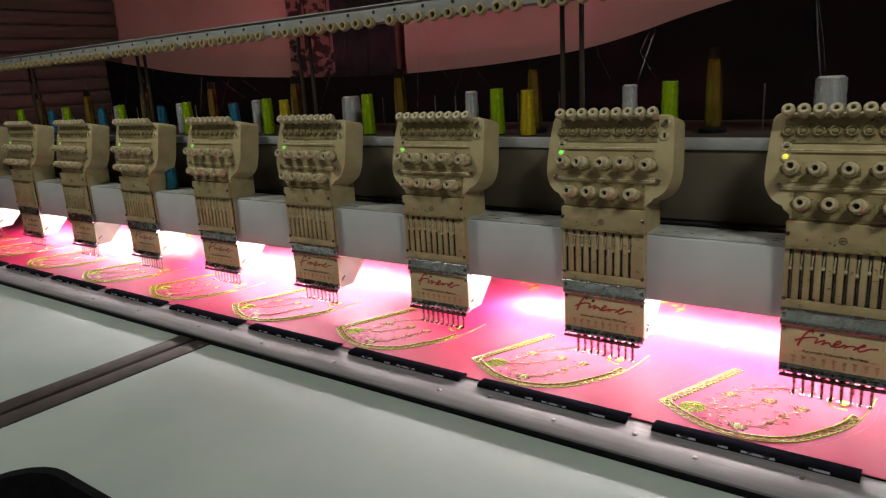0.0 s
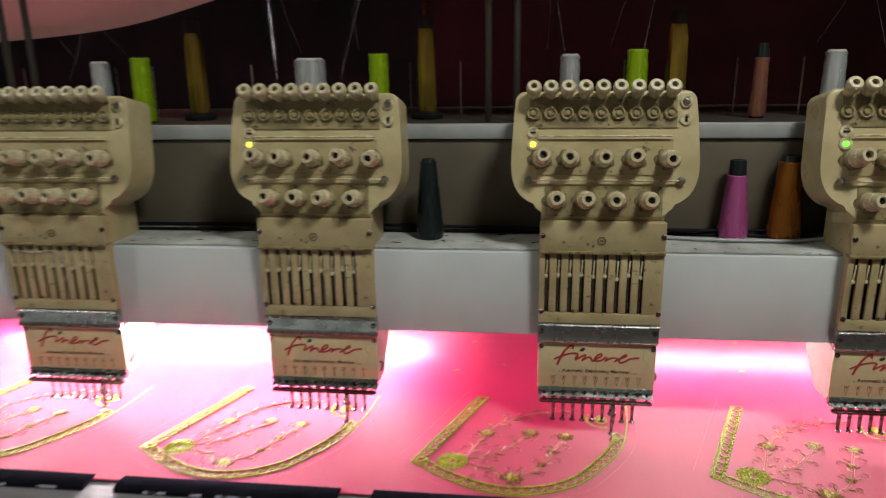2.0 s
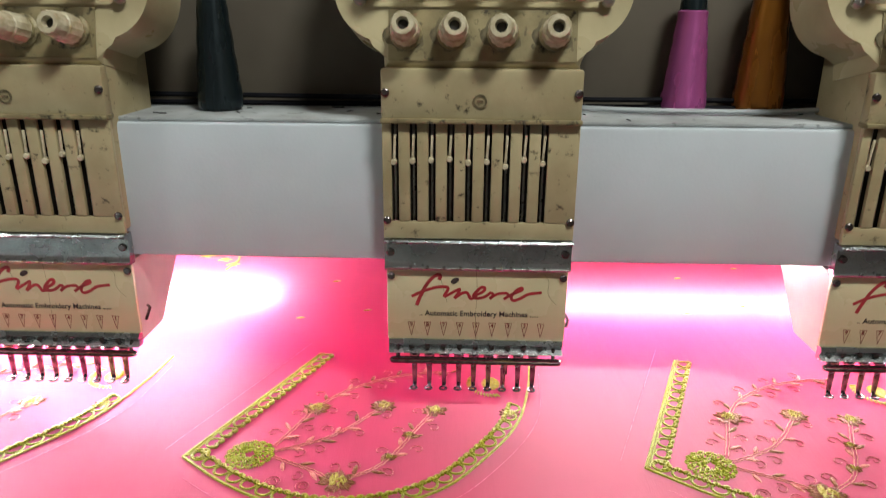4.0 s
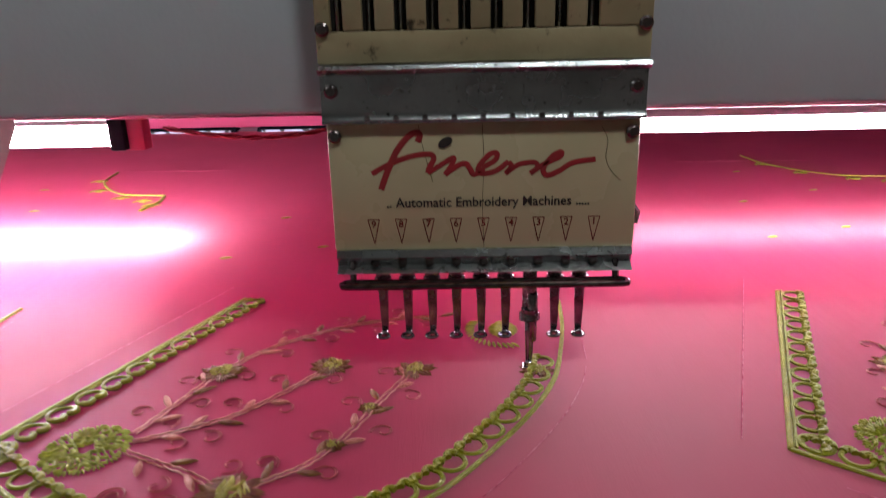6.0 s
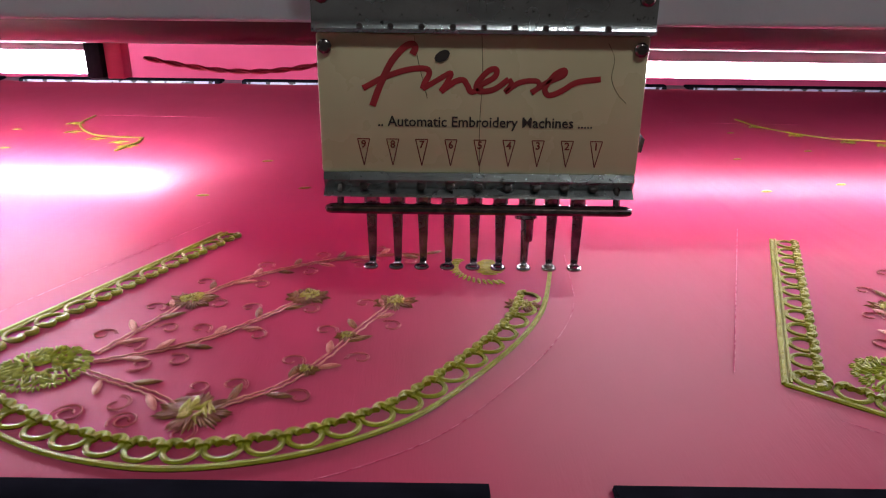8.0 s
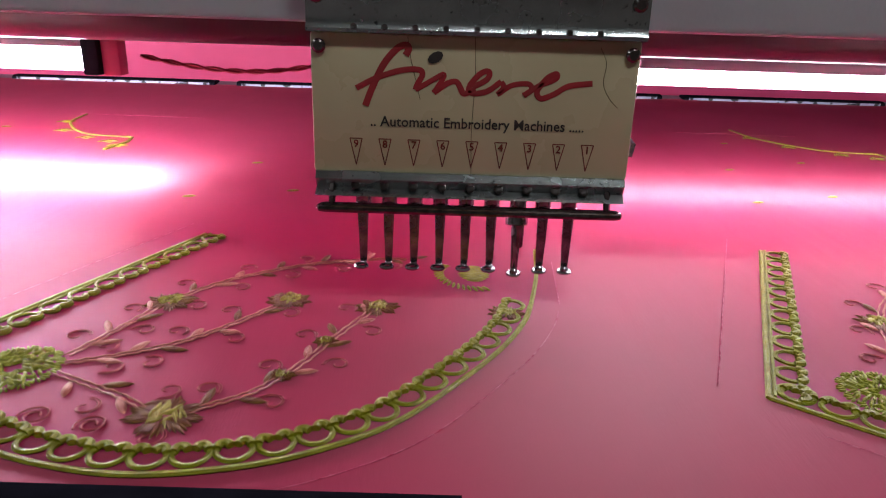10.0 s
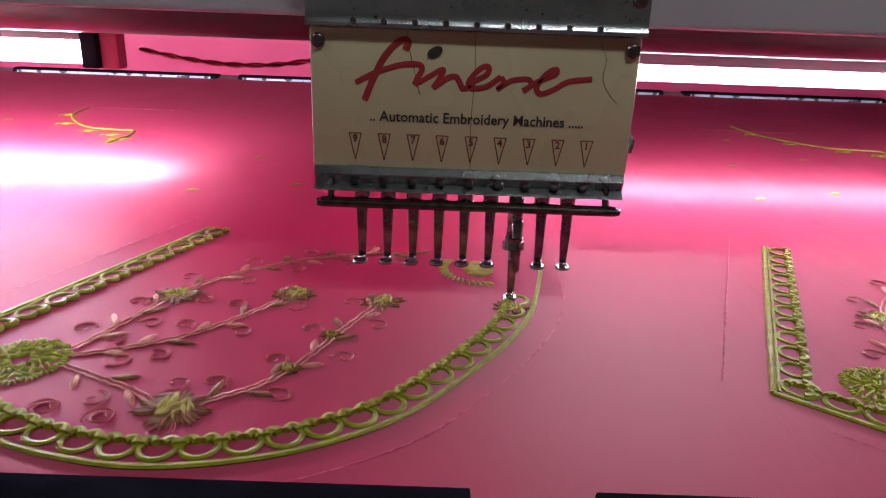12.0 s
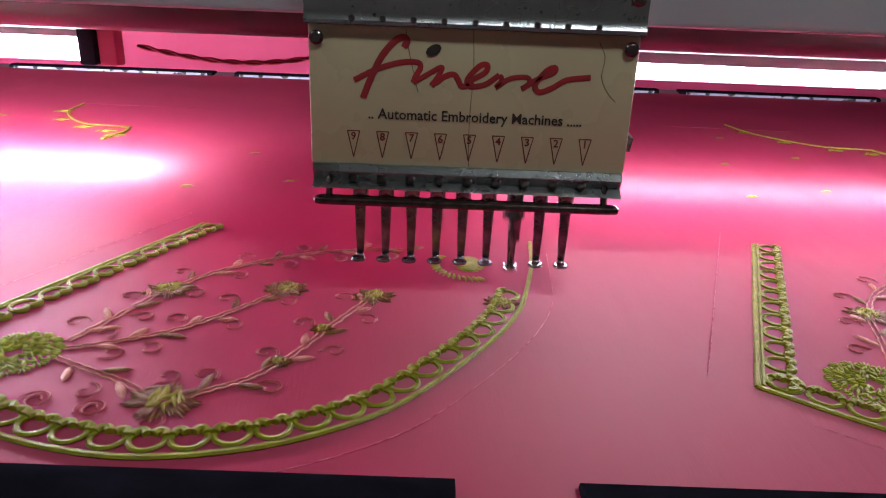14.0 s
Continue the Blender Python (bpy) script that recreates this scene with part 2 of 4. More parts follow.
def yarn_material(name, c1, c2):
    """Lustrous thread wound round a cone: the windings draw the highlight out along the cone."""
    m = material(name, c1, 0.27, 0.55, c2, 60, 0.25, 260, stretch=(1, 1, 0.25), rough_var=0.08)
    nt = m.node_tree
    p = nt.nodes["Principled BSDF"]
    p.inputs["Anisotropic"].default_value = 0.7
    p.inputs["Anisotropic Rotation"].default_value = 0.25
    tan = nt.nodes.new("ShaderNodeTangent")
    tan.direction_type, tan.axis = "RADIAL", "Z"
    nt.links.new(tan.outputs[0], p.inputs["Tangent"])
    return m


YARN = {n: yarn_material(n + "_yarn", a, b) for n, a, b in (
    ("silver", (0.62, 0.66, 0.74, 1), (0.5, 0.54, 0.62, 1)), ("lime", (0.36, 0.60, 0.02, 1), (0.26, 0.46, 0.01, 1)),
    ("yellow", (0.62, 0.50, 0.03, 1), (0.5, 0.38, 0.02, 1)), ("blue", (0.03, 0.25, 0.42, 1), (0.02, 0.16, 0.30, 1)),
    ("dark", (0.020, 0.032, 0.038, 1), (0.014, 0.022, 0.026, 1)), ("pink", (0.62, 0.15, 0.45, 1), (0.5, 0.10, 0.36, 1)),
    ("orange", (0.42, 0.16, 0.02, 1), (0.3, 0.10, 0.012, 1)), ("copper", (0.30, 0.13, 0.09, 1), (0.2, 0.08, 0.06, 1)))}
GOLD_FOIL = material("gold_metallic_yarn", (0.62, 0.43, 0.09, 1), 0.22, 0.8, (0.16, 0.10, 0.02, 1), 40, 0.4, 120, stretch=(1, 1, 0.15))


# ---- mesh helpers ----
def box(bm, x0, x1, y0, y1, z0, z1, bevel=0.0, m=None, segs=2):
    vs = [bm.verts.new(Vector(c) if m is None else m @ Vector(c)) for c in (
        (x0, y0, z0), (x1, y0, z0), (x1, y1, z0), (x0, y1, z0), (x0, y0, z1), (x1, y0, z1), (x1, y1, z1), (x0, y1, z1))]
    fs = [bm.faces.new([vs[i] for i in f]) for f in ((0, 3, 2, 1), (4, 5, 6, 7), (0, 1, 5, 4), (1, 2, 6, 5), (2, 3, 7, 6), (3, 0, 4, 7))]
    if bevel:
        bmesh.ops.bevel(bm, geom=list({e for f in fs for e in f.edges}), offset=bevel, segments=segs, affect="EDGES", profile=0.5)
    return bm


def ring_loop(center, axis, radius, n):
    axis = Vector(axis).normalized()
    side = axis.orthogonal().normalized()
    up = axis.cross(side)
    return [Vector(center) + radius * (math.cos(2 * math.pi * i / n) * side + math.sin(2 * math.pi * i / n) * up) for i in range(n)]


def lathe(bm, base, axis, profile, n=14, ridges=0.0):
    """Turned shape: profile rows of (radius, distance along the axis); a radius of 0 closes an end."""
    axis = Vector(axis).normalized()
    loops = []
    for r, d in profile:
        c = Vector(base) + axis * d
        if r < 1e-7:
            loops.append([bm.verts.new(c)])
        else:
            pts = ring_loop(c, axis, r, n)
            if ridges:
                pts = [c + (p - c) * (1 + (ridges if i % 2 else -ridges)) for i, p in enumerate(pts)]
            loops.append([bm.verts.new(p) for p in pts])
    for a, b in zip(loops, loops[1:]):
        for i in range(n):
            j = (i + 1) % n
            q = [a[i % len(a)], a[j % len(a)], b[j % len(b)], b[i % len(b)]]
            q = list(dict.fromkeys(q))
            if len(q) > 2:
                bm.faces.new(q)
    return bm


def rod(bm, p0, p1, r, n=10, r1=None):
    d = (Vector(p1) - Vector(p0)).length
    r1 = r if r1 is None else r1
    return lathe(bm, p0, Vector(p1) - Vector(p0), [(0, 0), (r * 0.85, 0), (r, min(r * 0.2, d * 0.1)), (r1, d - min(r1 * 0.2, d * 0.1)), (r1 * 0.85, d), (0, d)], n)


def sweep(bm, pts, r, n=6, flat=1.0, closed=False, taper=False):
    """A cord along a line of points; flat squeezes it in height."""
    pts = [Vector(p) for p in pts]
    loops = []
    k = len(pts)
    for i, p in enumerate(pts):
        a, b = (pts[i - 1], pts[(i + 1) % k]) if closed else (pts[max(i - 1, 0)], pts[min(i + 1, k - 1)])
        t = (b - a)
        t = t.normalized() if t.length > 1e-9 else Vector((1, 0, 0))
        up = Vector((0, 0, 1)) if abs(t.z) < 0.9 else Vector((0, 1, 0))
        s = t.cross(up).normalized()
        u = s.cross(t)
        w = r * (max(0.15, math.sin(math.pi * (i + 0.5) / k)) if taper else 1)
        loops.append([bm.verts.new(p + w * (math.cos(2 * math.pi * j / n) * s + flat * math.sin(2 * math.pi * j / n) * u)) for j in range(n)])
    for a, b in list(zip(loops, loops[1:])) + ([(loops[-1], loops[0])] if closed else []):
        for j in range(n):
            bm.faces.new((a[j], a[(j + 1) % n], b[(j + 1) % n], b[j]))
    if not closed:
        bm.faces.new(loops[0][::-1])
        bm.faces.new(loops[-1])
    return bm


def prism(bm, outline, d, m=None, bevel=0.0, segs=2):
    """An outline (u, v) in the plane, thickened by the vector d (local w axis) and posed by m."""
    m = m or Matrix()
    a = [bm.verts.new(m @ Vector((u, v, 0))) for u, v in outline]
    b = [bm.verts.new(m @ Vector((u, v, d))) for u, v in outline]
    n = len(a)
    front = bm.faces.new(a)
    bm.faces.new(b[::-1])
    for i in range(n):
        bm.faces.new((a[(i + 1) % n], a[i], b[i], b[(i + 1) % n]))
    if bevel:
        bmesh.ops.bevel(bm, geom=list(front.edges), offset=bevel, segments=segs, affect="EDGES", profile=0.5)
    return bm


def as_mesh(name, bm, mat, smooth=True):
    bmesh.ops.recalc_face_normals(bm, faces=bm.faces)
    me = bpy.data.meshes.new(name)
    bm.to_mesh(me)
    bm.free()
    me.materials.append(mat)
    if smooth:
        for p in me.polygons:
            p.use_smooth = True
        me.set_sharp_from_angle(angle=radians(38))
    return me


def part(name, bm, mat, parent=None, label=""):
    """One mesh object under a thing or a part."""
    ob = new(name, bm if isinstance(bm, bpy.types.Mesh) else as_mesh(name, bm, mat))
    ob.parent = parent
    return tagged(ob, label)


def B():
    return bmesh.new()


def empty(name, m, label, category, group="", kind=""):
    ob = new(name)
    ob.matrix_basis = m
    ob.empty_display_size = 0.05
    return tagged(ob, label, category, group, kind)


def smooth_line(pts, steps=8):
    """A soft curve through the points given."""
    pts = [Vector(p) for p in pts]
    ext = [2 * pts[0] - pts[1]] + pts + [2 * pts[-1] - pts[-2]]
    out = []
    for i in range(1, len(ext) - 2):
        p0, p1, p2, p3 = ext[i - 1:i + 3]
        for s in range(steps):
            t = s / steps
            out.append(0.5 * (2 * p1 + (p2 - p0) * t + (2 * p0 - 5 * p1 + 4 * p2 - p3) * t * t + (3 * p1 - p0 - 3 * p2 + p3) * t ** 3))
    return out + [pts[-1]]


# ---- the room ----
P = 0.33                      # spacing of the heads
HEADS = range(-9, 3)


def slab(name, x0, x1, y0, y1, z0, z1, mat, label, category, bevel=0.0):
    ob = new(name, as_mesh(name, box(B(), x0, x1, y0, y1, z0, z1, bevel), mat))
    return tagged(ob, label, category, kind="structure")


slab("floor", -4.2, 2.6, -2.8, 1.7, -0.95, -0.85, CONCRETE, "grey concrete workshop floor in shade", "floor")
slab("ceiling", -4.2, 2.6, -2.8, 1.7, 2.0, 2.1, PLASTER, "plain plastered workshop ceiling", "ceiling")
slab("wall_north", -4.2, 2.6, 1.12, 1.22, -0.85, 2.0, WALL_PINK, "dusty pink painted back wall", "wall")
slab("wall_south", -4.2, 2.6, -2.8, -2.7, -0.85, 2.0, PLASTER, "plain plastered wall behind the aisle", "wall")
slab("wall_east", 2.5, 2.6, -2.7, 1.12, -0.85, 2.0, PLASTER, "plain plastered end wall", "wall")
west = slab("wall_west", -3.95, -3.85, -2.7, 1.12, -0.85, 2.0, PLASTER, "end wall covered by a brown slatted shutter", "wall")
slat_mesh = as_mesh("slat", box(B(), -0.012, 0.012, -1.9, 1.9, -0.028, 0.028, 0.006), SHUTTER)
for i in range(44):
    s = part("slat", slat_mesh, None, west)
    s.matrix_basis = pose(-3.838, -0.79, -0.80 + 0.064 * i, 0, 14, 0)


def drape(name, top, bottom, y, mat, label, wave, folds, category="cloth", thick=0.004):
    """A hanging cloth: a sagging top edge (rows of x, z), folds that swing in depth, and real thickness."""
    line = smooth_line([(x, 0, z) for x, z in top], 14)
    bm = B()
    rows = 8
    grid = []
    for p in line:
        col = []
        for j in range(rows + 1):
            s = j / rows
            yy = y + wave * math.sin(p.x * folds + 1.7 * math.sin(p.x * folds * 0.37) + s * 0.6) * (0.5 + 0.5 * s)
            col.append(bm.verts.new((p.x, yy, p.z + (bottom - p.z) * s)))
        grid.append(col)
    for a, b in zip(grid, grid[1:]):
        for j in range(rows):
            bm.faces.new((a[j], b[j], b[j + 1], a[j + 1]))
    bmesh.ops.solidify(bm, geom=bm.faces[:], thickness=thick)
    ob = new(name, as_mesh(name, bm, mat))
    return tagged(ob, label, category)


drape("black_drape", [(-3.8, 0.66), (-3.2, 0.57), (-2.6, 0.52), (-1.87, 0.497), (-1.2, 0.528), (-0.82, 0.607), (-0.60, 0.66), (-0.34, 0.74)], -0.6, 1.0,
      DRAPE_BLACK, "black cloth hung behind the machine with a sagging top edge", 0.012, 9)
drape("maroon_drape", [(-0.335, 1.2), (0.4, 1.2), (1.2, 1.18), (2.3, 1.2)], -0.6, 1.02, DRAPE_MAROON, "dark maroon cloth hung behind the machine", 0.012, 8)
drape("pink_cloth", [(-1.86, 1.3), (-1.2, 1.31), (-0.6, 1.33), (-0.3, 1.34)], 0.45, 1.06, CLOTH_PINK, "pale pink cloth hung above the black drape", 0.01, 5)
for x0, x1, mat, lab in ((-2.44, -2.22, CLOTH_PRINT, "hanging garment with a red and dark print"), (-2.24, -2.08, CLOTH_DARK, "dark violet garment hanging on the wall"),
                         (-2.10, -1.88, CLOTH_DARK, "dark garment with pale marks hanging on the wall")):
    drape("hanging_garment", [(x0, 1.25), ((x0 + x1) / 2, 1.28), (x1, 1.25)], 0.44, 1.04, mat, lab, 0.016, 42, "garment")

# ceiling lamps over the aisle
diffuser_glow = material("lamp_diffuser", (0.9, 0.9, 0.9, 1), 0.4, emit=((0.93, 1, 0.95, 1), 8.0))
for lamp_x, lamp_y, share in CEILING_LAMPS:
    fix = empty("ceiling_lamp", pose(lamp_x, lamp_y, 1.89), "white ceiling lamp over the aisle", "lamp", "lamps over the aisle")
    part("housing", box(B(), -0.23, 0.23, -0.14, 0.14, 0.02, 0.11, 0.01), BEAM, fix)
    part("diffuser", box(B(), -0.20, 0.20, -0.11, 0.11, -0.012, 0.019, 0.006), diffuser_glow, fix)


# ---- machine bed and tables ----
def table(x0, x1, label):
    t = empty("worktable", pose(0, 0, 0), label, "table", "tables along the machine")
    part("tabletop", box(B(), x0, x1, -0.90, -0.17, -0.040, -0.013, 0.002), TABLE, t)
    part("apron", box(B(), x0 + 0.02, x1 - 0.02, -0.86, -0.21, -0.14, -0.041, 0.003), BROWN, t)
    for x in (x0 + 0.06, x1 - 0.06):
        for y in (-0.82, -0.25):
            part("leg", box(B(), x - 0.02, x + 0.02, y - 0.02, y + 0.02, -0.85, -0.141, 0.002), BROWN, t)


table(-1.395, -0.195, "pale grey-green laminate worktable with scuffs")
table(-2.75, -1.495, "pale grey-green laminate worktable beside the machine")
joint = empty("cover_strip", pose(-1.445, -0.55, 0), "dark brown slotted metal strip between two tables", "metal strip")
part("rail", box(B(), -0.049, -0.006, -0.36, 0.38, -0.030, -0.0105, 0.002), BROWN, joint)
part("rail", box(B(), 0.006, 0.049, -0.36, 0.38, -0.030, -0.0105, 0.002), BROWN, joint)
# slot floor coloured near-black, with the shade between the rails painted in
part("slot", box(B(), -0.006, 0.006, -0.36, 0.38, -0.030, -0.018), HOLE_SHADE, joint)
for s in (-1, 1):
    part("support", box(B(), s * 0.03 - 0.012, s * 0.03 + 0.012, 0.2, 0.24, -0.85, -0.030, 0.002), BROWN, joint)

bed = empty("machine_bed", pose(0, 0, 0), "dark steel bed that carries the embroidery machine", "machine bed")
part("bed_plate", box(B(), -3.7, 1.1, -0.16, 0.93, -0.060, -0.016, 0.003), BROWN, bed)
part("front_rail", box(B(), -3.7, 1.1, -0.165, -0.125, -0.15, -0.061, 0.004), DARK_STEEL, bed)
for x in (-3.5, -2.4, -1.3, -0.1, 0.95):
    for y in (-0.1, 0.85):
        part("leg", box(B(), x - 0.03, x + 0.03, y - 0.03, y + 0.03, -0.85, -0.061, 0.003), BROWN, bed)
part("rear_cover", box(B(), -3.7, 1.1, 0.905, 0.921, -0.015, 0.26, 0.003), REAR, bed, "pink rear cover of the bed")
for x in (-3.62, 1.02):
    part("end_column", box(B(), x - 0.05, x + 0.05, 0.30, 0.42, -0.015, 0.20, 0.004), BEAM, bed)

# ---- beam, lamp housing, shelf and thread rail ----
beam = empty("support_beam", pose(0, 0, 0), "grey-white painted beam that carries all the heads", "beam")
part("beam_body", box(B(), -3.7, 1.1, 0.022, 0.122, 0.125, 0.2275, 0.003), BEAM, beam)
part("beam_top", box(B(), -3.7, 1.1, 0.026, 0.113, 0.2278, 0.2308, 0.001), BEAM_TOP, beam, "dusty top of the beam")
part("rear_beam", box(B(), -3.7, 1.1, 0.165, 0.345, 0.1045, 0.200, 0.012, segs=4), PAINT_RED, beam)
part("bridge", box(B(), -3.7, 1.1, 0.1225, 0.1645, 0.14, 0.19, 0.002), BEAM, beam)
part("back_panel", box(B(), -3.7, 1.1, 0.114, 0.124, 0.231, 0.3475, 0.002), PANEL, beam, "brown-grey panel behind the heads")
part("shelf_edge", box(B(), -3.7, 1.1, 0.110, 0.122, 0.3480, 0.3665, 0.002), SHELF, beam, "grey steel edge of the thread shelf")
part("thread_shelf", box(B(), -3.7, 1.1, 0.1225, 0.46, 0.352, 0.3655, 0.002), BROWN, beam, "dark thread shelf")
for x in (-3.4, -2.2, -1.0, 0.3, 1.0):
    part("shelf_bracket", box(B(), x - 0.01, x + 0.01, 0.125, 0.30, 0.201, 0.3515, 0.002), PANEL, beam)
bm = B()
for dz in (0.0, 0.006):
    sweep(bm, smooth_line([(-3.6 + 0.3 * i, 0.095 + 0.006 * math.sin(i * 2.3 + dz * 300), 0.2335 + dz) for i in range(16)], 6), 0.0022, 6)
tagged(new("cable", as_mesh("cable", bm, BLACK)), "thin black cables lying along the dusty beam", "cable")

for x0, tz, tr in ((0.012, 0.0890, 0.0055), (-1.0, 0.0890, 0.0078), (-1.99, 0.0890, 0.0078), (-2.98, 0.0890, 0.0078)):
    x1 = x0 + 0.752
    tl = empty("tube_lamp", pose(0, 0, 0), "glowing fluorescent tube under the beam with black end caps", "lamp", "lamps under the beam")
    part("tube", rod(B(), (x0 + 0.012, 0.212, tz), (x1 - 0.012, 0.212, tz), tr, 12), TUBE_OLD if x0 > 0 else TUBE, tl, "glowing white tube")
    part("batten", box(B(), x0 + 0.002, x1 - 0.002, 0.199, 0.226, tz + tr + 0.001, 0.1042, 0.001), BEAM, tl, "dusty white lamp batten")
    for xa, xb in ((x0, x0 + 0.0115), (x1 - 0.0115, x1)):
        part("end_cap", box(B(), xa, xb, 0.1985, 0.2265, tz - tr - 0.002, 0.1043, 0.002), BLACK, tl)
    for xa in (x0 - 0.013, x1 + 0.0005):
        part("bracket", box(B(), xa, xa + 0.012, 0.203, 0.216, tz - 0.010, 0.1043, 0.001), REAR, tl)
bm = B()
for k in (0, math.pi):
    sweep(bm, [Vector((-0.234 + 0.175 * i / 40, 0.235 + 0.0011 * math.cos(i * 0.9 + k), 0.0905 - 0.011 * math.sin(math.pi * min(1, i / 40)) + 0.010 * (i / 40) ** 2 + 0.0011 * math.sin(i * 0.9 + k))) for i in range(41)], 0.0011, 5)
tagged(new("lamp_wire", as_mesh("lamp_wire", bm, material("red_wire", (0.30, 0.01, 0.02, 1), 0.5))), "twisted red lamp wire sagging between two tubes", "wire")

bm = sweep(B(), smooth_line([(0.062, 0.082, 0.2345), (0.110, 0.071, 0.2340), (0.165, 0.066, 0.2340), (0.225, 0.068, 0.2340), (0.268, 0.080, 0.2345)], 8), 0.0021, 8)
tagged(new("cable", as_mesh("cable", bm, SHELF)), "pale grey cable curving round the cones on the beam", "cable")
bm = B()
rnd = random.Random(17)
for i in range(150):
    x, y, a, w = rnd.uniform(-3.0, 1.0), rnd.uniform(0.032, 0.105), rnd.uniform(0, 3.1), rnd.uniform(0.002, 0.009)
    mid = (x, y + rnd.uniform(-0.001, 0.001), 0.2314)
    sweep(bm, [(x - w * math.cos(a), y - w * math.sin(a) * 0.6, 0.2314), mid, (x + w * math.cos(a), y + w * math.sin(a) * 0.6, 0.2314)], 0.0004, 4)
tagged(new("thread_scraps", as_mesh("thread_scraps", bm, BLACK)), "short dark thread scraps lying on the dusty beam", "thread scraps", kind="stuff")

rail = empty("thread_rail", pose(0, 0, 0), "perforated grey thread rail with rows of guide rings", "thread rail")
part("rail_bar", box(B(), -3.7, 1.1, 0.108, 0.150, 0.592, 0.622, 0.002), SHELF, rail)
part("rail_ledge", box(B(), -3.7, 1.1, 0.104, 0.190, 0.6225, 0.6255, 0.001), SHELF, rail)
# black disc set on the bar: a perforation's shade as colour, nothing is cut
hole_mesh = as_mesh("rail_hole_shade", lathe(B(), (0, 0, 0), (0, -1, 0), [(0, 0), (0.0035, 0), (0.0035, 0.0012), (0, 0.0012)], 8), HOLE_SHADE)
guide_bm = lathe(B(), (0, 0, 0), (0, -1, 0), [(0.005, 0), (0.007, 0.004), (0.0105, 0.008), (0.0112, 0.014), (0.0100, 0.019), (0.0060, 0.0195), (0.0052, 0.012), (0, 0.012)], 12)
# black disc on the floor of the eye, painted as the shade within
eye_mesh = as_mesh("guide_eye_shade", lathe(B(), (0, -0.0122, 0), (0, -1, 0), [(0, 0), (0.0051, 0), (0.0051, 0.0008), (0, 0.0008)], 10), HOLE_SHADE)
guide_mesh = as_mesh("guide_ring", guide_bm, CREAM)
for k in HEADS:
    for i in range(9):
        g = part("guide_ring", guide_mesh, None, rail)
        g.matrix_basis = pose(k * P - 0.138 + 0.0345 * i, 0.1075, 0.590, -8, 0, 0)
        part("guide_eye_shade", eye_mesh, None, g)
        if i % 2 == 0:
            h = part("rail_hole_shade", hole_mesh, None, rail)
            h.matrix_basis = pose(k * P - 0.138 + 0.0345 * i, 0.1078, 0.612)
for k in range(-5, 2):
    for dx in (0.0, 0.036):
        part("post", rod(B(), (-0.135 + 0.66 * k + dx, 0.155, 0.366), (-0.135 + 0.66 * k + dx, 0.155, 0.622), 0.0045, 10), BROWN, rail)


# ---- heads ----
def panel_outline():
    """Rounded shield of the tension panel: half width and height along its slope."""
    half = [(0.0, 0.143), (0.091, 0.143), (0.0960, 0.140), (0.0985, 0.134), (0.102, 0.080), (0.1025, 0.058), (0.1005, 0.044), (0.0945, 0.031), (0.085, 0.022), (0.073, 0.0165), (0.067, 0.012), (0.067, 0.0)]
    corner = [(0.087, 0.143), (0.0915, 0.1422), (0.0950, 0.1400), (0.0974, 0.1365)]
    curve = smooth_line([(u, v, 0) for u, v in half[3:10]], 3)
    right = corner + [(p.x, p.y) for p in curve] + half[10:]
    return right + [(-u, v) for u, v in right[::-1]]


LEAN = 12.0
PANEL_M = pose(0, 0.013, 0.2685, 90 - LEAN, 0, 0)      # u right, v up the slope, w towards the camera


def on_panel(u, v, w=0.0):
    return PANEL_M @ Vector((u, v, w))


FACE = (PANEL_M.to_3x3() @ Vector((0, 0, 1))).normalized()
UPV = (PANEL_M.to_3x3() @ Vector((0, 1, 0))).normalized()


def turned(name, profile, mat, n=16, ridges=0.0):
    return as_mesh(name, lathe(B(), (0, 0, 0), (0, 0, 1), profile, n, ridges), mat)


def stain_mesh(r, seed):
    """A thin uneven patch of oily dust."""
    rim = []
    for i in range(26):
        a = 2 * math.pi * i / 26
        k = r * (1 + 0.13 * math.sin(2 * a + seed) + 0.10 * math.sin(5 * a + 2 * seed) + 0.05 * math.sin(9 * a))
        rim.append((k * math.cos(a) - 0.0006, k * math.sin(a) - 0.0012))
    return as_mesh("stain", prism(B(), rim, 0.0004), STAIN)


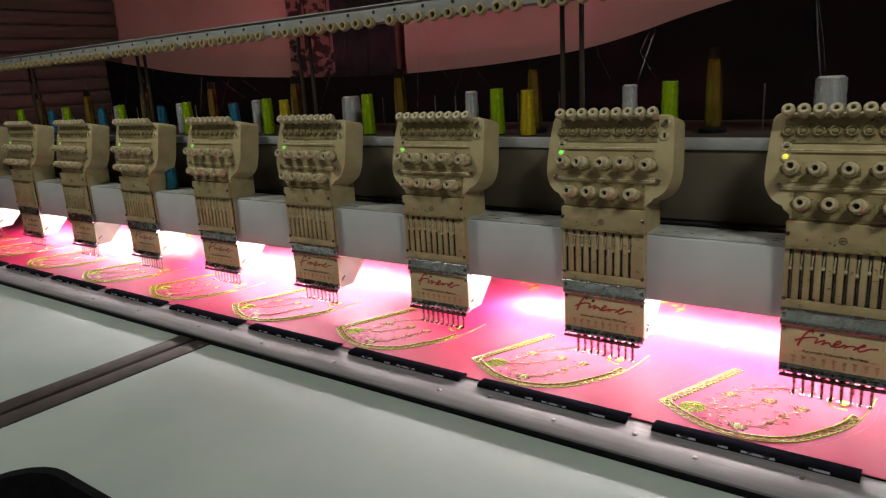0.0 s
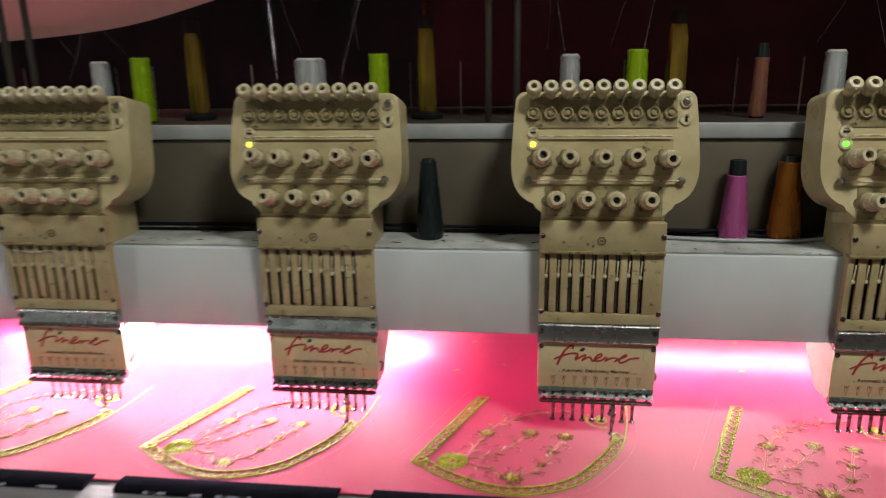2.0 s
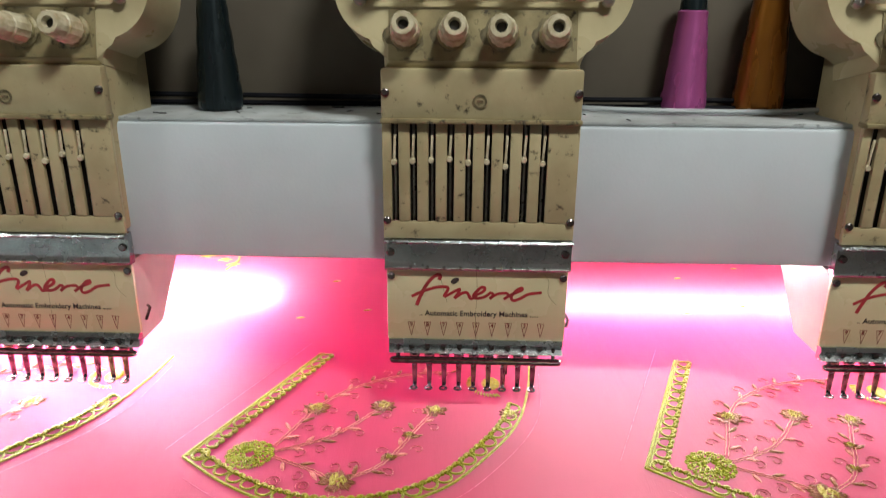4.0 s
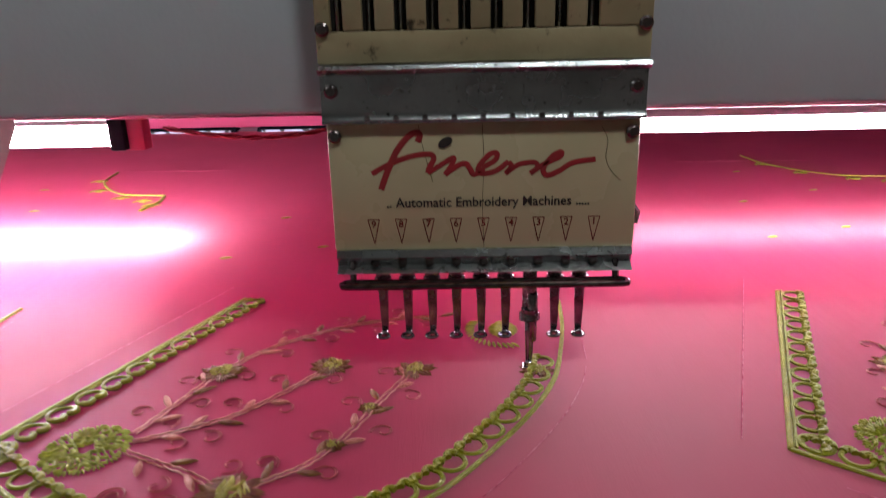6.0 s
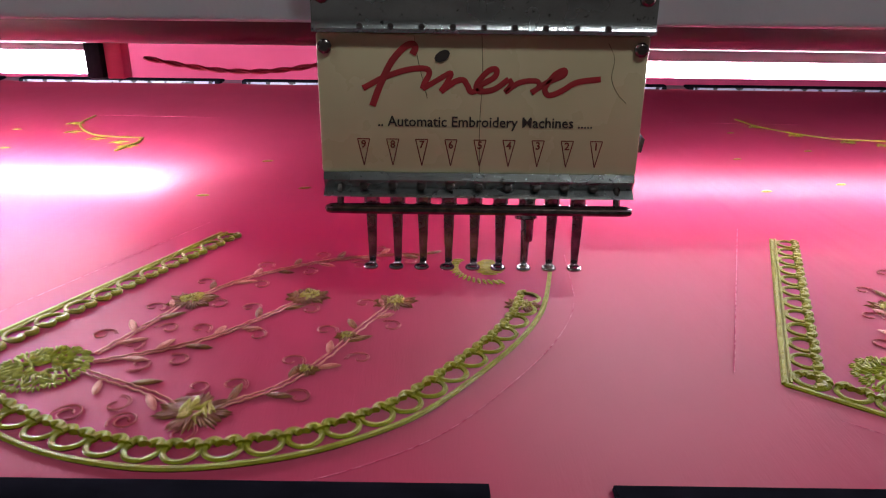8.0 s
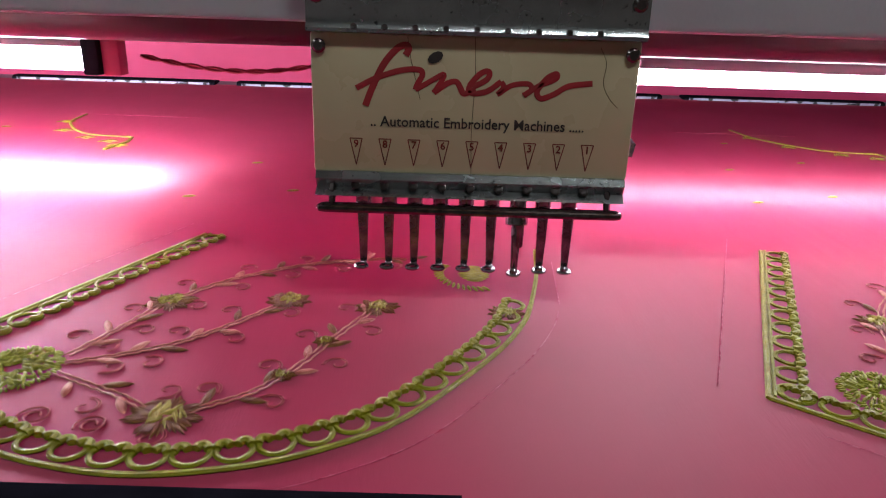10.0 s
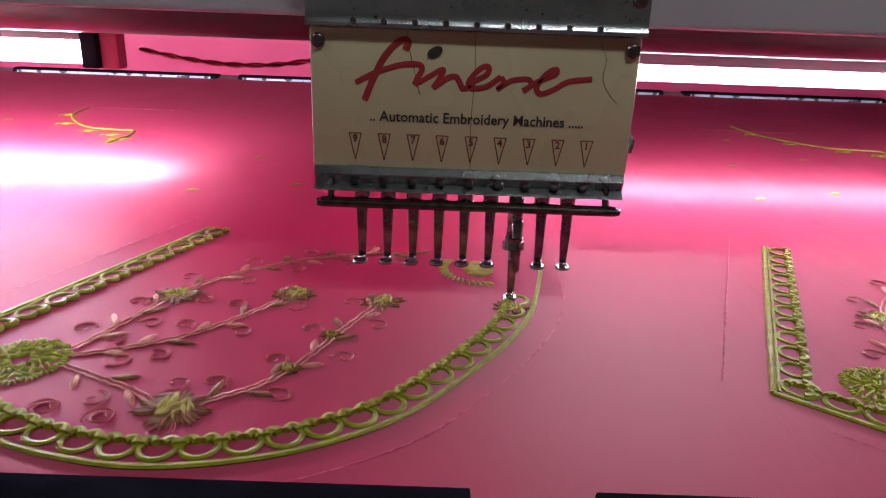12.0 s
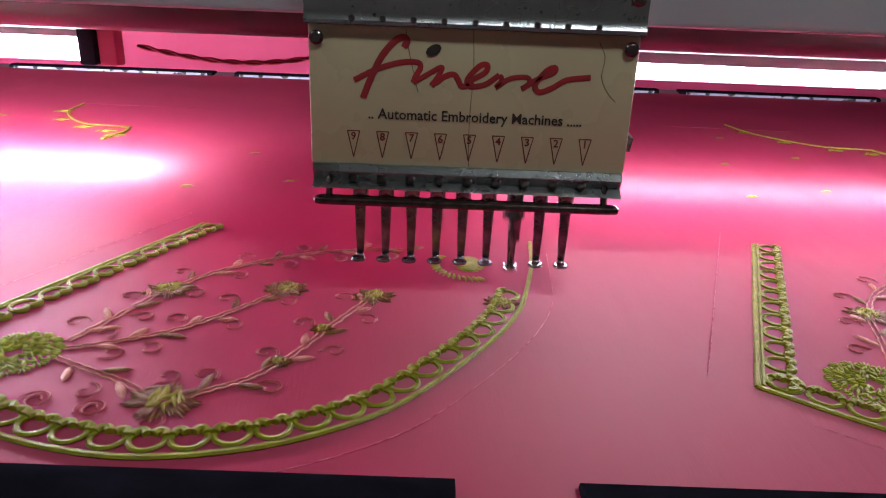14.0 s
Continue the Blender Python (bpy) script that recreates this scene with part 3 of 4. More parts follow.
MESH = {
    "knob_cap": turned("knob_cap", [(0, 0.0), (0.0096, 0), (0.0099, 0.002), (0.0093, 0.013), (0.0084, 0.0137), (0.0080, 0.0225), (0.0071, 0.0242), (0.0042, 0.0242), (0.0036, 0.0192), (0, 0.0190)], KNOB, 28, 0.030),
    "knob_base": turned("knob_base", [(0.0112, 0), (0.0112, 0.002), (0.0098, 0.0032), (0.0096, 0.0050), (0, 0.0050)], GRIME, 18),
    "stain": stain_mesh(0.0122, 2),
    "stain_small": stain_mesh(0.0086, 5),
    # black disc that paints the shade into the hollow knob tip
    "knob_hole_shade": turned("knob_hole_shade", [(0, 0), (0.0034, 0), (0.0034, 0.0005), (0, 0.0005)], HOLE_SHADE, 10),
    "thread_guide": turned("thread_guide", [(0, 0), (0.0055, 0), (0.0055, 0.006), (0.0078, 0.009), (0.0086, 0.014), (0.0080, 0.018), (0.0068, 0.0195), (0.0036, 0.0195), (0.003, 0.015), (0, 0.015)], KNOB, 14),
    "disc": turned("disc", [(0.0074, 0), (0.0074, 0.0026), (0.0064, 0.0036), (0.0052, 0.0032), (0.0048, 0.0014), (0.0032, 0.0014), (0.0026, 0.0040), (0, 0.0044)], GRIME, 16),
    "screw": turned("screw", [(0.0046, 0), (0.0046, 0.0014), (0.0032, 0.0032), (0.0010, 0.0036), (0, 0.0026)], STEEL, 12),
    "socket": turned("socket", [(0.0068, 0), (0.0068, 0.0016), (0.0058, 0.0024), (0.0040, 0.0024), (0.0036, 0.0012), (0, 0.0012)], KNOB, 16),
    "led": turned("led", [(0.0034, 0), (0.0034, 0.0014), (0.0022, 0.0026), (0, 0.0030)], LED_GREEN, 12),
    "led_amber": turned("led_amber", [(0.0034, 0), (0.0034, 0.0014), (0.0022, 0.0026), (0, 0.0030)], LED_AMBER, 12),
    "plate_screw": turned("plate_screw", [(0.0030, 0), (0.0030, 0.0010), (0.0020, 0.0018), (0, 0.0018)], DARK_STEEL, 10),
    "bolt": turned("bolt", [(0.0021, 0), (0.0021, 0.0004), (0.0014, 0.0005), (0.0012, 0.0002), (0, 0.0002)], DARK_STEEL, 10),
    "flange_bolt": turned("flange_bolt", [(0.0013, 0), (0.0013, 0.0004), (0.0008, 0.0006), (0, 0.0006)], DARK_STEEL, 10),
}
AIM = PANEL_M.to_quaternion().to_matrix().to_4x4()
FRONT = pose(0, 0, 0, 90, 0, 0)


def stud(kind, place, parent, name=None, turn=None, label=""):
    ob = part(name or kind, MESH[kind], None, parent, label)
    ob.matrix_basis = Matrix.Translation(place) @ (turn or AIM)
    return ob


def text_mesh(name, body, size, mat, width=None, align="CENTER"):
    """Flat lettering in the built-in font, turned into a thin mesh."""
    cu = bpy.data.curves.new(name, "FONT")
    cu.body, cu.size, cu.align_x, cu.align_y, cu.extrude, cu.resolution_u = body, size, align, "CENTER", 0.0001, 2
    cu.offset = 0.00007
    tmp = bpy.data.objects.new(name, cu)
    me = bpy.data.meshes.new_from_object(tmp)
    bpy.data.objects.remove(tmp)
    me.materials.clear()
    me.materials.append(mat)
    if width:
        xs = [v.co.x for v in me.vertices]
        k = width / (max(xs) - min(xs))
        for v in me.vertices:
            v.co.x *= k
    return me


def logo_mesh():
    """The maker's mark as a plain red brush swash, thick and thin like a quick pen stroke."""
    bm = B()
    strokes = [([(-0.0460, -0.0128), (-0.0430, -0.0052), (-0.0384, 0.0042), (-0.0332, 0.0104), (-0.0294, 0.0122), (-0.0280, 0.0108), (-0.0292, 0.0082)], 0.0014),
               ([(-0.0497, -0.0056), (-0.0412, -0.0012), (-0.0312, 0.0021), (-0.0238, 0.0026), (-0.0222, 0.0006), (-0.0242, -0.0032), (-0.0250, -0.0056)], 0.0012),
               ([(-0.0250, -0.0056), (-0.0206, -0.0030), (-0.0136, 0.0010), (-0.0144, -0.0020), (-0.0174, -0.0066)], 0.0011),
               ([(-0.0174, -0.0066), (-0.0118, -0.0026), (-0.0082, -0.0018), (-0.0064, -0.0040), (-0.0046, -0.0066), (0.0000, -0.0044)], 0.0012),
               ([(-0.0010, -0.0038), (0.0047, -0.0004), (0.0053, 0.0026), (0.0021, 0.0020), (-0.0024, -0.0032), (-0.0016, -0.0062), (0.0047, -0.0054), (0.0106, -0.0012)], 0.0012),
               ([(0.0106, -0.0012), (0.0118, -0.0034), (0.0095, -0.0064), (0.0150, -0.0026), (0.0220, -0.0018), (0.0232, -0.0042), (0.0202, -0.0066)], 0.0011),
               ([(0.0202, -0.0066), (0.0265, -0.0024), (0.0330, 0.0006), (0.0332, 0.0026), (0.0296, 0.0008), (0.0258, -0.0046), (0.0276, -0.0076), (0.0330, -0.0056), (0.0388, -0.0022), (0.0485, -0.0008)], 0.0012)]
    for pts, r in strokes:
        sweep(bm, smooth_line([(x, y, 0) for x, y in pts], 6), r, 6, 0.10)
    return as_mesh("maker_mark", bm, LOGO)


TEXT = text_mesh("caption", ".. Automatic Embroidery Machines .....", 0.0062, INK, 0.0905)
DIGITS = [text_mesh("digit", str(n), 0.0046, INK_RED) for n in range(10)]
bm = B()
tri = [(-0.0026, 0.0052), (0.0026, 0.0052), (0.0, -0.0062)]
for (ax, ay), (bx, by) in zip(tri, tri[1:] + tri[:1]):
    sweep(bm, [(ax, ay, 0), (bx, by, 0)], 0.00022, 4, 0.4)
TRIANGLE = as_mesh("marker_triangle", bm, INK_RED)
MARK = logo_mesh()
NEEDLE_X = [-0.0496 + 0.0124 * i for i in range(9)]
FOOT_X = [-0.0480 + 0.0118 * i for i in range(9)]
ACTIVE = 6


def foot_mesh(down):
    """Presser foot: a flat tapered shank under a round collar, bent forward into a toe with an open ring, and the needle inside it."""
    bm = B()
    z0, z1 = 0.0195, 0.056
    prism(bm, [(-0.0029, z1), (0.0029, z1), (0.0019, z0 + 0.008), (0.0016, z0), (-0.0016, z0), (-0.0019, z0 + 0.008)], 0.0013, pose(0, 0.0125, 0, 90, 0, 0), 0.0004, 1)
    box(bm, -0.0017, 0.0015, 0.0082, 0.0126, 0.0178, 0.0198, 0.0006, segs=1)
    ring = [(-0.0006 + 0.0027 * math.cos(a * math.pi / 6), 0.0076 + 0.0024 * math.sin(a * math.pi / 6), 0.0180) for a in range(12)]
    sweep(bm, ring, 0.0009, 6, 1, True)
    rod(bm, (0, 0.0140, 0.066), (0, 0.0140, 0.045), 0.0036, 12)
    rod(bm, (0, 0.0125, 0.0470), (0, 0.0125, 0.0445), 0.0042, 12)
    if down:
        rod(bm, (0, 0.0150, 0.085), (0, 0.0150, 0.040), 0.0030, 10)
        rod(bm, (0, 0.0140, 0.0445), (0, 0.0130, 0.040), 0.0052, 12)
        rod(bm, (0, 0.0120, 0.046), (0, 0.0105, 0.0172), 0.0024, 8, 0.0012)
        rod(bm, (0.001, 0.0120, 0.055), (0.0014, 0.0110, 0.030), 0.0030, 8, 0.0020)
    bmesh.ops.translate(bm, verts=bm.verts[:], vec=(0, 0.0095, 0))
    return as_mesh("presser_foot", bm, FOOT_STEEL)


FOOT, FOOT_DOWN = foot_mesh(False), foot_mesh(True)


def make_head(amber=False):
    h = empty("embroidery_machine", pose(0, 0, 0), "cream nine-needle embroidery machine with tension knobs and printed plate", "embroidery machine", "machines along the beam")
    # tension panel and its knobs
    tp = part("tension_panel", prism(B(), panel_outline(), -0.052, PANEL_M, 0.0035, 3), CREAM_CLEAN, h, "cream rounded tension panel, grimy round the knobs")
    part("grime_field", prism(B(), [(-0.083, 0.102), (0.077, 0.102), (0.077, 0.136), (-0.083, 0.136)], 0.0012, Matrix.Translation(FACE * 0.0002) @ PANEL_M, 0.0006, 1), GRIME, tp)
    part("grime_field", prism(B(), [(-0.074, 0.050), (0.074, 0.050), (0.074, 0.090), (-0.074, 0.090)], 0.0010, Matrix.Translation(FACE * 0.0002) @ PANEL_M, 0.0005, 1), CREAM, tp)
    part("grime_field", prism(B(), [(-0.064, 0.004), (0.064, 0.004), (0.064, 0.038), (-0.064, 0.038)], 0.0010, Matrix.Translation(FACE * 0.0002) @ PANEL_M, 0.0005, 1), GRIME, tp)
    for i in range(9):
        u = -0.0785 + 0.0186 * i
        stud("thread_guide", on_panel(u, 0.138, 0.002), tp, turn=AIM @ pose(0, 0, 0, -24, 0, 0))
        stud("knob_hole_shade", on_panel(u, 0.138, 0.002) + (AIM @ pose(0, 0, 0, -24, 0, 0) @ Vector((0, 0, 0.0151))), tp, "guide_eye_shade", AIM @ pose(0, 0, 0, -24, 0, 0))
        stud("disc", on_panel(u, 0.118, 0.0012), tp, "thread_disc")
        stud("stain_small", on_panel(u, 0.117, 0.0012), tp, "grime_spot")
    stud("socket", on_panel(0.0865, 0.130), tp)
    stud("socket", on_panel(0.0865, 0.111), tp)
    stud("screw", on_panel(0.0865, 0.130, 0.001), tp)
    # thin black bar: the slot is drawn by its shade only
    part("switch_slot_shade", box(B(), 0.0855, 0.0880, 0, 0.001, -0.003, 0.003, m=Matrix.Translation(on_panel(0, 0.111, 0.0022))), HOLE_SHADE, tp)
    stud("socket", on_panel(-0.0785, 0.097), tp, "indicator_socket")
    stud("socket", on_panel(-0.0785, 0.084), tp, "indicator_socket")
    part("switch_slot_shade", box(B(), -0.0815, -0.0755, 0, 0.001, -0.001, 0.001, m=Matrix.Translation(on_panel(0, 0.097, 0.0022))), HOLE_SHADE, tp)
    stud("led_amber" if amber else "led", on_panel(-0.0785, 0.084, 0.0012), tp, "indicator_light", label="glowing yellow indicator light" if amber else "glowing green indicator light")
    for row, (v, us) in enumerate(((0.068, (-0.069, -0.037, -0.001, 0.034, 0.069)), (0.022, (-0.052, -0.020, 0.014, 0.049)))):
        for n, u in enumerate(us):
            tilt = pose(0, 0, 0, -6 + 3 * ((n * 7 + row) % 3), 4 - 4 * ((n * 5 + row) % 3), 30 * n)
            stud("knob_base", on_panel(u, v, 0.001), tp)
            stud("stain", on_panel(u - 0.001, v + 0.0005, 0.0009), tp, "grime_spot")
            stud("knob_cap", on_panel(u, v, 0.006), tp, "tension_knob", AIM @ tilt)
            stud("knob_hole_shade", on_panel(u, v, 0.006) + (AIM @ tilt @ Vector((0, 0, 0.0192))), tp, None, AIM @ tilt)
    for v, x0, x1 in ((0.0925, -0.072, 0.072), (0.044, -0.082, 0.082)):
        part("thread_rod", rod(B(), on_panel(x0, v, 0.005), on_panel(x1, v, 0.005), 0.0011, 8), KNOB, tp)
    for u in (-0.083, 0.083):
        stud("screw", on_panel(u, 0.044, 0.003), tp, "rod_screw")
        part("rod_stud", rod(B(), on_panel(u, 0.044, -0.001), on_panel(u, 0.044, 0.004), 0.003, 8), STEEL, tp)
    # neck, cover block, slotted panel
    part("neck", box(B(), -0.0665, 0.0665, 0.016, 0.085, 0.147, 0.285, 0.003), CREAM, h)
    cb = part("cover_block", box(B(), -0.0690, 0.0690, 0.0055, 0.0155, 0.2335, 0.2680, 0.002), CREAM, h, "cream cover block with a small emblem")
    part("lip", box(B(), -0.0695, 0.0695, 0.0030, 0.0150, 0.2312, 0.2345, 0.0008), GRIME, cb)
    for u in (-0.066, 0.066):
        stud("plate_screw", (u, 0.0054, 0.2520), cb, turn=FRONT)
    bm = lathe(B(), (-0.001, 0.0055, 0.2465), (0, -1, 0), [(0.0050, 0), (0.0050, 0.0006), (0.0036, 0.0006), (0.0036, 0.0001)], 14)
    box(bm, -0.0032, 0.0012, 0.0049, 0.0056, 0.2456, 0.2474)
    part("emblem", bm, STAIN, cb, "dark round emblem")
    # black sheet behind the bars, added as the painted shade of the interior
    part("recess_shade", box(B(), -0.0655, 0.0655, 0.0140, 0.0158, 0.150, 0.2325), HOLE_SHADE, h)
    sp = part("slotted_panel", box(B(), -0.0690, 0.0690, 0.0070, 0.0110, 0.1470, 0.1600, 0.001), CREAM, h, "cream slotted panel before the needle bars")
    edges = [-0.0690] + [-0.0600 + 0.0131 * i for i in range(9)] + [0.0690]
    for i in range(10):
        a = -0.0690 if i == 0 else edges[i] + 0.0025
        b = edges[i + 1] - 0.0025 if i < 9 else 0.0690
        part("panel_bar", box(B(), a, b, 0.0070, 0.0110, 0.1602, 0.2310, 0.0008), CREAM, sp)
        if i < 9:
            x = edges[i + 1]
            nb = part("needle_bar", rod(B(), (x, 0.0128, 0.150), (x, 0.0128, 0.2325), 0.0010, 8), STEEL, sp)
            zc = 0.2035 + 0.0008 * ((i * 5) % 4) - (0.004 if i == 6 else 0)
            part("clamp", lathe(B(), (x - 0.0008, 0.0125, zc), (0, -1, 0), [(0, 0), (0.0021, 0), (0.0024, 0.0045), (0.0018, 0.0060), (0, 0.0062)], 10), KNOB, sp, "pale needle clamp")
            part("take_up_wire", rod(B(), (x - 0.0008, 0.0085, zc), (x + 0.0002, 0.0080, 0.2230), 0.0010, 6), KNOB, sp)
    for u in (-0.066, 0.066):
        stud("plate_screw", (u, 0.0070, 0.1610), sp, turn=FRONT)
    # chrome flange: swept section
    sec = [(0.016, 0.1465), (0.0045, 0.1465), (0.0035, 0.1450), (0.0050, 0.1435), (0.0090, 0.1425), (0.0090, 0.1290), (0.0085, 0.1255), (0.0074, 0.1238), (0.0078, 0.1222), (0.016, 0.1222)]
    bm = prism(B(), [(y, z) for y, z in sec], 0.138, Matrix(((0, 0, 1, -0.069), (1, 0, 0, 0), (0, 1, 0, 0), (0, 0, 0, 1))))
    fl = part("flange", bm, CHROME, h, "worn chrome flange with oil spots")
    for u in (-0.0645, 0.0645):
        stud("plate_screw", (u, 0.0089, 0.136), fl, turn=FRONT)
    for x in NEEDLE_X:
        stud("flange_bolt", (x, 0.0076, 0.1246), fl, None, FRONT)
    # printed plate
    lower = [(0.0150, 0.056), (0.0150, 0.1222), (0.105, 0.1222), (0.105, 0.110), (0.055, 0.056)]
    part("lower_case", prism(B(), lower, 0.132, Matrix(((0, 0, 1, -0.066), (1, 0, 0, 0), (0, 1, 0, 0), (0, 0, 0, 1))), 0.0), SIDE, h)
    lp = part("label_plate", box(B(), -0.0680, 0.0680, 0.0110, 0.0148, 0.0640, 0.1220, 0.0012), PLATE, h, "cream printed plate with a red maker's mark")
    for u, v in ((-0.0645, 0.1165), (0.0645, 0.1165)):
        stud("plate_screw", (u, 0.0110, v), lp, turn=FRONT)
    for name, me, x, z in [("maker_mark", MARK, 0.0005, 0.1055), ("caption", TEXT, 0.002, 0.0862)]:
        t = part(name, me, None, lp)
        t.matrix_basis = pose(x, 0.01085, z, 90, 0, 0)
    part("ink_dot", prism(B(), [(0.0032 * math.cos(a) - 0.0165, 0.1132 + 0.0023 * math.sin(a) + 0.0010 * math.cos(a)) for a in [i * math.pi / 5 for i in range(10)]], 0.0003, pose(0, 0.0109, 0, 90, 0, 0)), INK, lp)
    for i, x in enumerate(NEEDLE_X):
        t = part("marker_triangle", TRIANGLE, None, lp)
        t.matrix_basis = pose(x, 0.0109, 0.0736, 90, 0, 0)
        t = part("digit", DIGITS[9 - i], None, lp)
        t.matrix_basis = pose(x, 0.01085, 0.0764, 90, 0, 0)
    for pts in ([(-0.0005, 0.1215), (0.0003, 0.105), (-0.0004, 0.085), (0.0002, 0.0645)], [(0.051, 0.119), (0.054, 0.113), (0.0535, 0.105), (0.0565, 0.099), (0.0605, 0.095)], [(-0.028, 0.121), (-0.0265, 0.112), (-0.0245, 0.104), (-0.0225, 0.096)]):
        part("hairline_crack", sweep(B(), smooth_line([(x, 0.01095, z) for x, z in pts], 4), 0.00013, 4), STAIN, lp)
    cs = part("clip_strip", prism(B(), [(0.0150, 0.0645), (0.0095, 0.0645), (0.0080, 0.0615), (0.0105, 0.0575), (0.0060, 0.0545), (0.0150, 0.0535)], 0.134, Matrix(((0, 0, 1, -0.067), (1, 0, 0, 0), (0, 1, 0, 0), (0, 0, 0, 1)))), CHROME, h, "oily chrome strip")
    for x in NEEDLE_X:
        stud("bolt", (x, 0.0088, 0.0588), cs, turn=pose(0, 0, 0, 62, 0, 0))
    # wire rail that carries the feet
    loop = [(-0.062 + 0.124 * i / 10, 0.0008, 0.0500) for i in range(11)] + [(0.0640, 0.0015, 0.0500), (0.0648, 0.0037, 0.0500), (0.0640, 0.0059, 0.0500)]
    loop += [(0.062 - 0.124 * i / 10, 0.0066, 0.0500) for i in range(11)] + [(-0.0640, 0.0059, 0.0500), (-0.0648, 0.0037, 0.0500), (-0.0640, 0.0015, 0.0500)]
    part("foot_rail", sweep(B(), loop, 0.0015, 8, 1, True), DARK_STEEL, h, "dark oiled wire rail")
    for s in (-1, 1):
        part("rail_post", rod(B(), (s * 0.060, 0.0066, 0.050), (s * 0.060, 0.0115, 0.060), 0.0016, 6), DARK_STEEL, h)
    for i, x in enumerate(NEEDLE_X):
        f = part("working_needle" if i == ACTIVE else "presser_foot", FOOT_DOWN if i == ACTIVE else FOOT, None, h)
        f.matrix_basis = pose(FOOT_X[i], 0, 0)
    part("thread_lever", sweep(B(), [(0.067, 0.03, 0.080), (0.0705, 0.026, 0.080), (0.0715, 0.020, 0.078), (0.0700, 0.018, 0.073)], 0.0012, 6), DARK_STEEL, h)
    return h


first = make_head()
first.matrix_basis = pose(P, 0, 0)
amber_head = make_head(True)
amber_head.matrix_basis = pose(0, 0, 0)
HEAD_OBJECTS = [first, amber_head] + [copy_thing(amber_head if k == -1 else first, pose(k * P, 0, 0)) for k in HEADS if k not in (0, 1)]


# ---- moving frame with the pink cloth ----
pantograph = empty("pantograph", pose(0, 0, 0), "aluminium embroidery frame with pink satin clipped along both sides", "embroidery frame")
FX0, FX1, NX, NY = -3.6, 1.0, 230, 30


def cloth_z(i, j):
    return 0.0004 * noise.noise((i * 0.16, j * 0.3, 4)) if 0 < j < NY else 0.0


bm = B()
layers = [[[bm.verts.new((FX0 + (FX1 - FX0) * i / NX, -0.124 + 0.936 * j / NY, cloth_z(i, j) + dz)) for j in range(NY + 1)] for i in range(NX + 1)] for dz in (0.0, -0.0012)]
for grid in layers:
    for a, b in zip(grid, grid[1:]):
        for j in range(NY):
            bm.faces.new((a[j], b[j], b[j + 1], a[j + 1]))
up, lo = layers
for i in range(NX):
    for j in (0, NY):
        bm.faces.new((up[i][j], up[i + 1][j], lo[i + 1][j], lo[i][j]))
for j in range(NY):
    for i in (0, NX):
        bm.faces.new((up[i][j], up[i][j + 1], lo[i][j + 1], lo[i][j]))
fabric = part("fabric", bm, SATIN, pantograph, "hot pink satin with yellow-green embroidery in progress")
part("front_rail", box(B(), -3.65, 1.05, -0.217, -0.1245, -0.0125, -0.0022, 0.002), ALU, pantograph, "scuffed grey aluminium rail")
part("rail_edge", box(B(), -3.65, 1.05, -0.222, -0.2175, -0.0128, -0.0050, 0.001), BLACK, pantograph)
part("back_rail", box(B(), -3.65, 1.05, 0.802, 0.876, -0.0125, -0.0022, 0.002), ALU, pantograph)
rs = turned("rail_screw", [(0.0034, 0), (0.0034, 0.0012), (0.002, 0.0024), (0, 0.0026)], STEEL, 8)
for i in range(44):
    s = part("rail_screw", rs, None, pantograph)
    s.matrix_basis = pose(-3.5 + 0.105 * i + 0.012 * math.sin(i * 2.1), -0.165 - 0.018 * (i % 2), -0.0022)


def clip_mesh(length, seed):
    bm = B()
    sec = [(-0.013, -0.002), (-0.012, 0.0030), (-0.006, 0.0048), (0.006, 0.0048), (0.012, 0.0032), (0.013, 0.0008)]
    prism(bm, sec, length, Matrix(((0, 0, 1, -length / 2), (1, 0, 0, 0), (0, 1, 0, 0), (0, 0, 0, 1))), 0.0)
    return as_mesh("frame_clip", bm, CLIP_BLACK)


def film_mesh(length):
    """Short torn patches of film left on the clip's front slope."""
    bm = B()
    for x, w in ((-0.31, 0.10), (-0.12, 0.05), (0.05, 0.16), (0.33, 0.09)):
        box(bm, (x - w / 2) * length, (x + w / 2) * length, -0.0131, -0.0122, -0.0005, 0.0022)
    return as_mesh("worn_film", bm, FOIL)


CLIP, FILM = clip_mesh(0.245, 1), film_mesh(0.245)
CLIP_B, FILM_B = clip_mesh(0.312, 2), as_mesh("worn_film", box(B(), -0.148, 0.148, -0.0136, -0.0128, -0.0010, 0.0024), FOIL)
for i in range(-12, 4):
    c = part("frame_clip", CLIP, None, pantograph, "black plastic clip with worn bluish film")
    c.matrix_basis = pose(0.009 + 0.2815 * i + 0.14075, -0.1315, 0.0)
    tagged(part("worn_film", FILM, None, c), kind="stuff")
    if i > 1 or i < -10:
        continue
    c = part("frame_clip", CLIP_B, None, pantograph, "black plastic clip with worn bluish film")
    c.matrix_basis = pose(0.162 + 0.346 * i, 0.816, 0.001)
    part("worn_film", FILM_B, None, c)

# ---- embroidery, one motif under each head ----
OUTER = smooth_line([(-0.224, -0.058, 0), (-0.190, -0.083, 0), (-0.157, -0.101, 0), (-0.131, -0.109, 0), (-0.105, -0.1115, 0), (-0.075, -0.106, 0), (-0.052, -0.096, 0), (-0.030, -0.080, 0), (-0.008, -0.052, 0), (0.010, -0.024, 0), (0.021, 0.000, 0), (0.026, 0.018, 0)], 6)
SIDE_LINE = [Vector((-0.157, 0.106, 0)).lerp(Vector((-0.224, -0.058, 0)), i / 12) for i in range(13)]


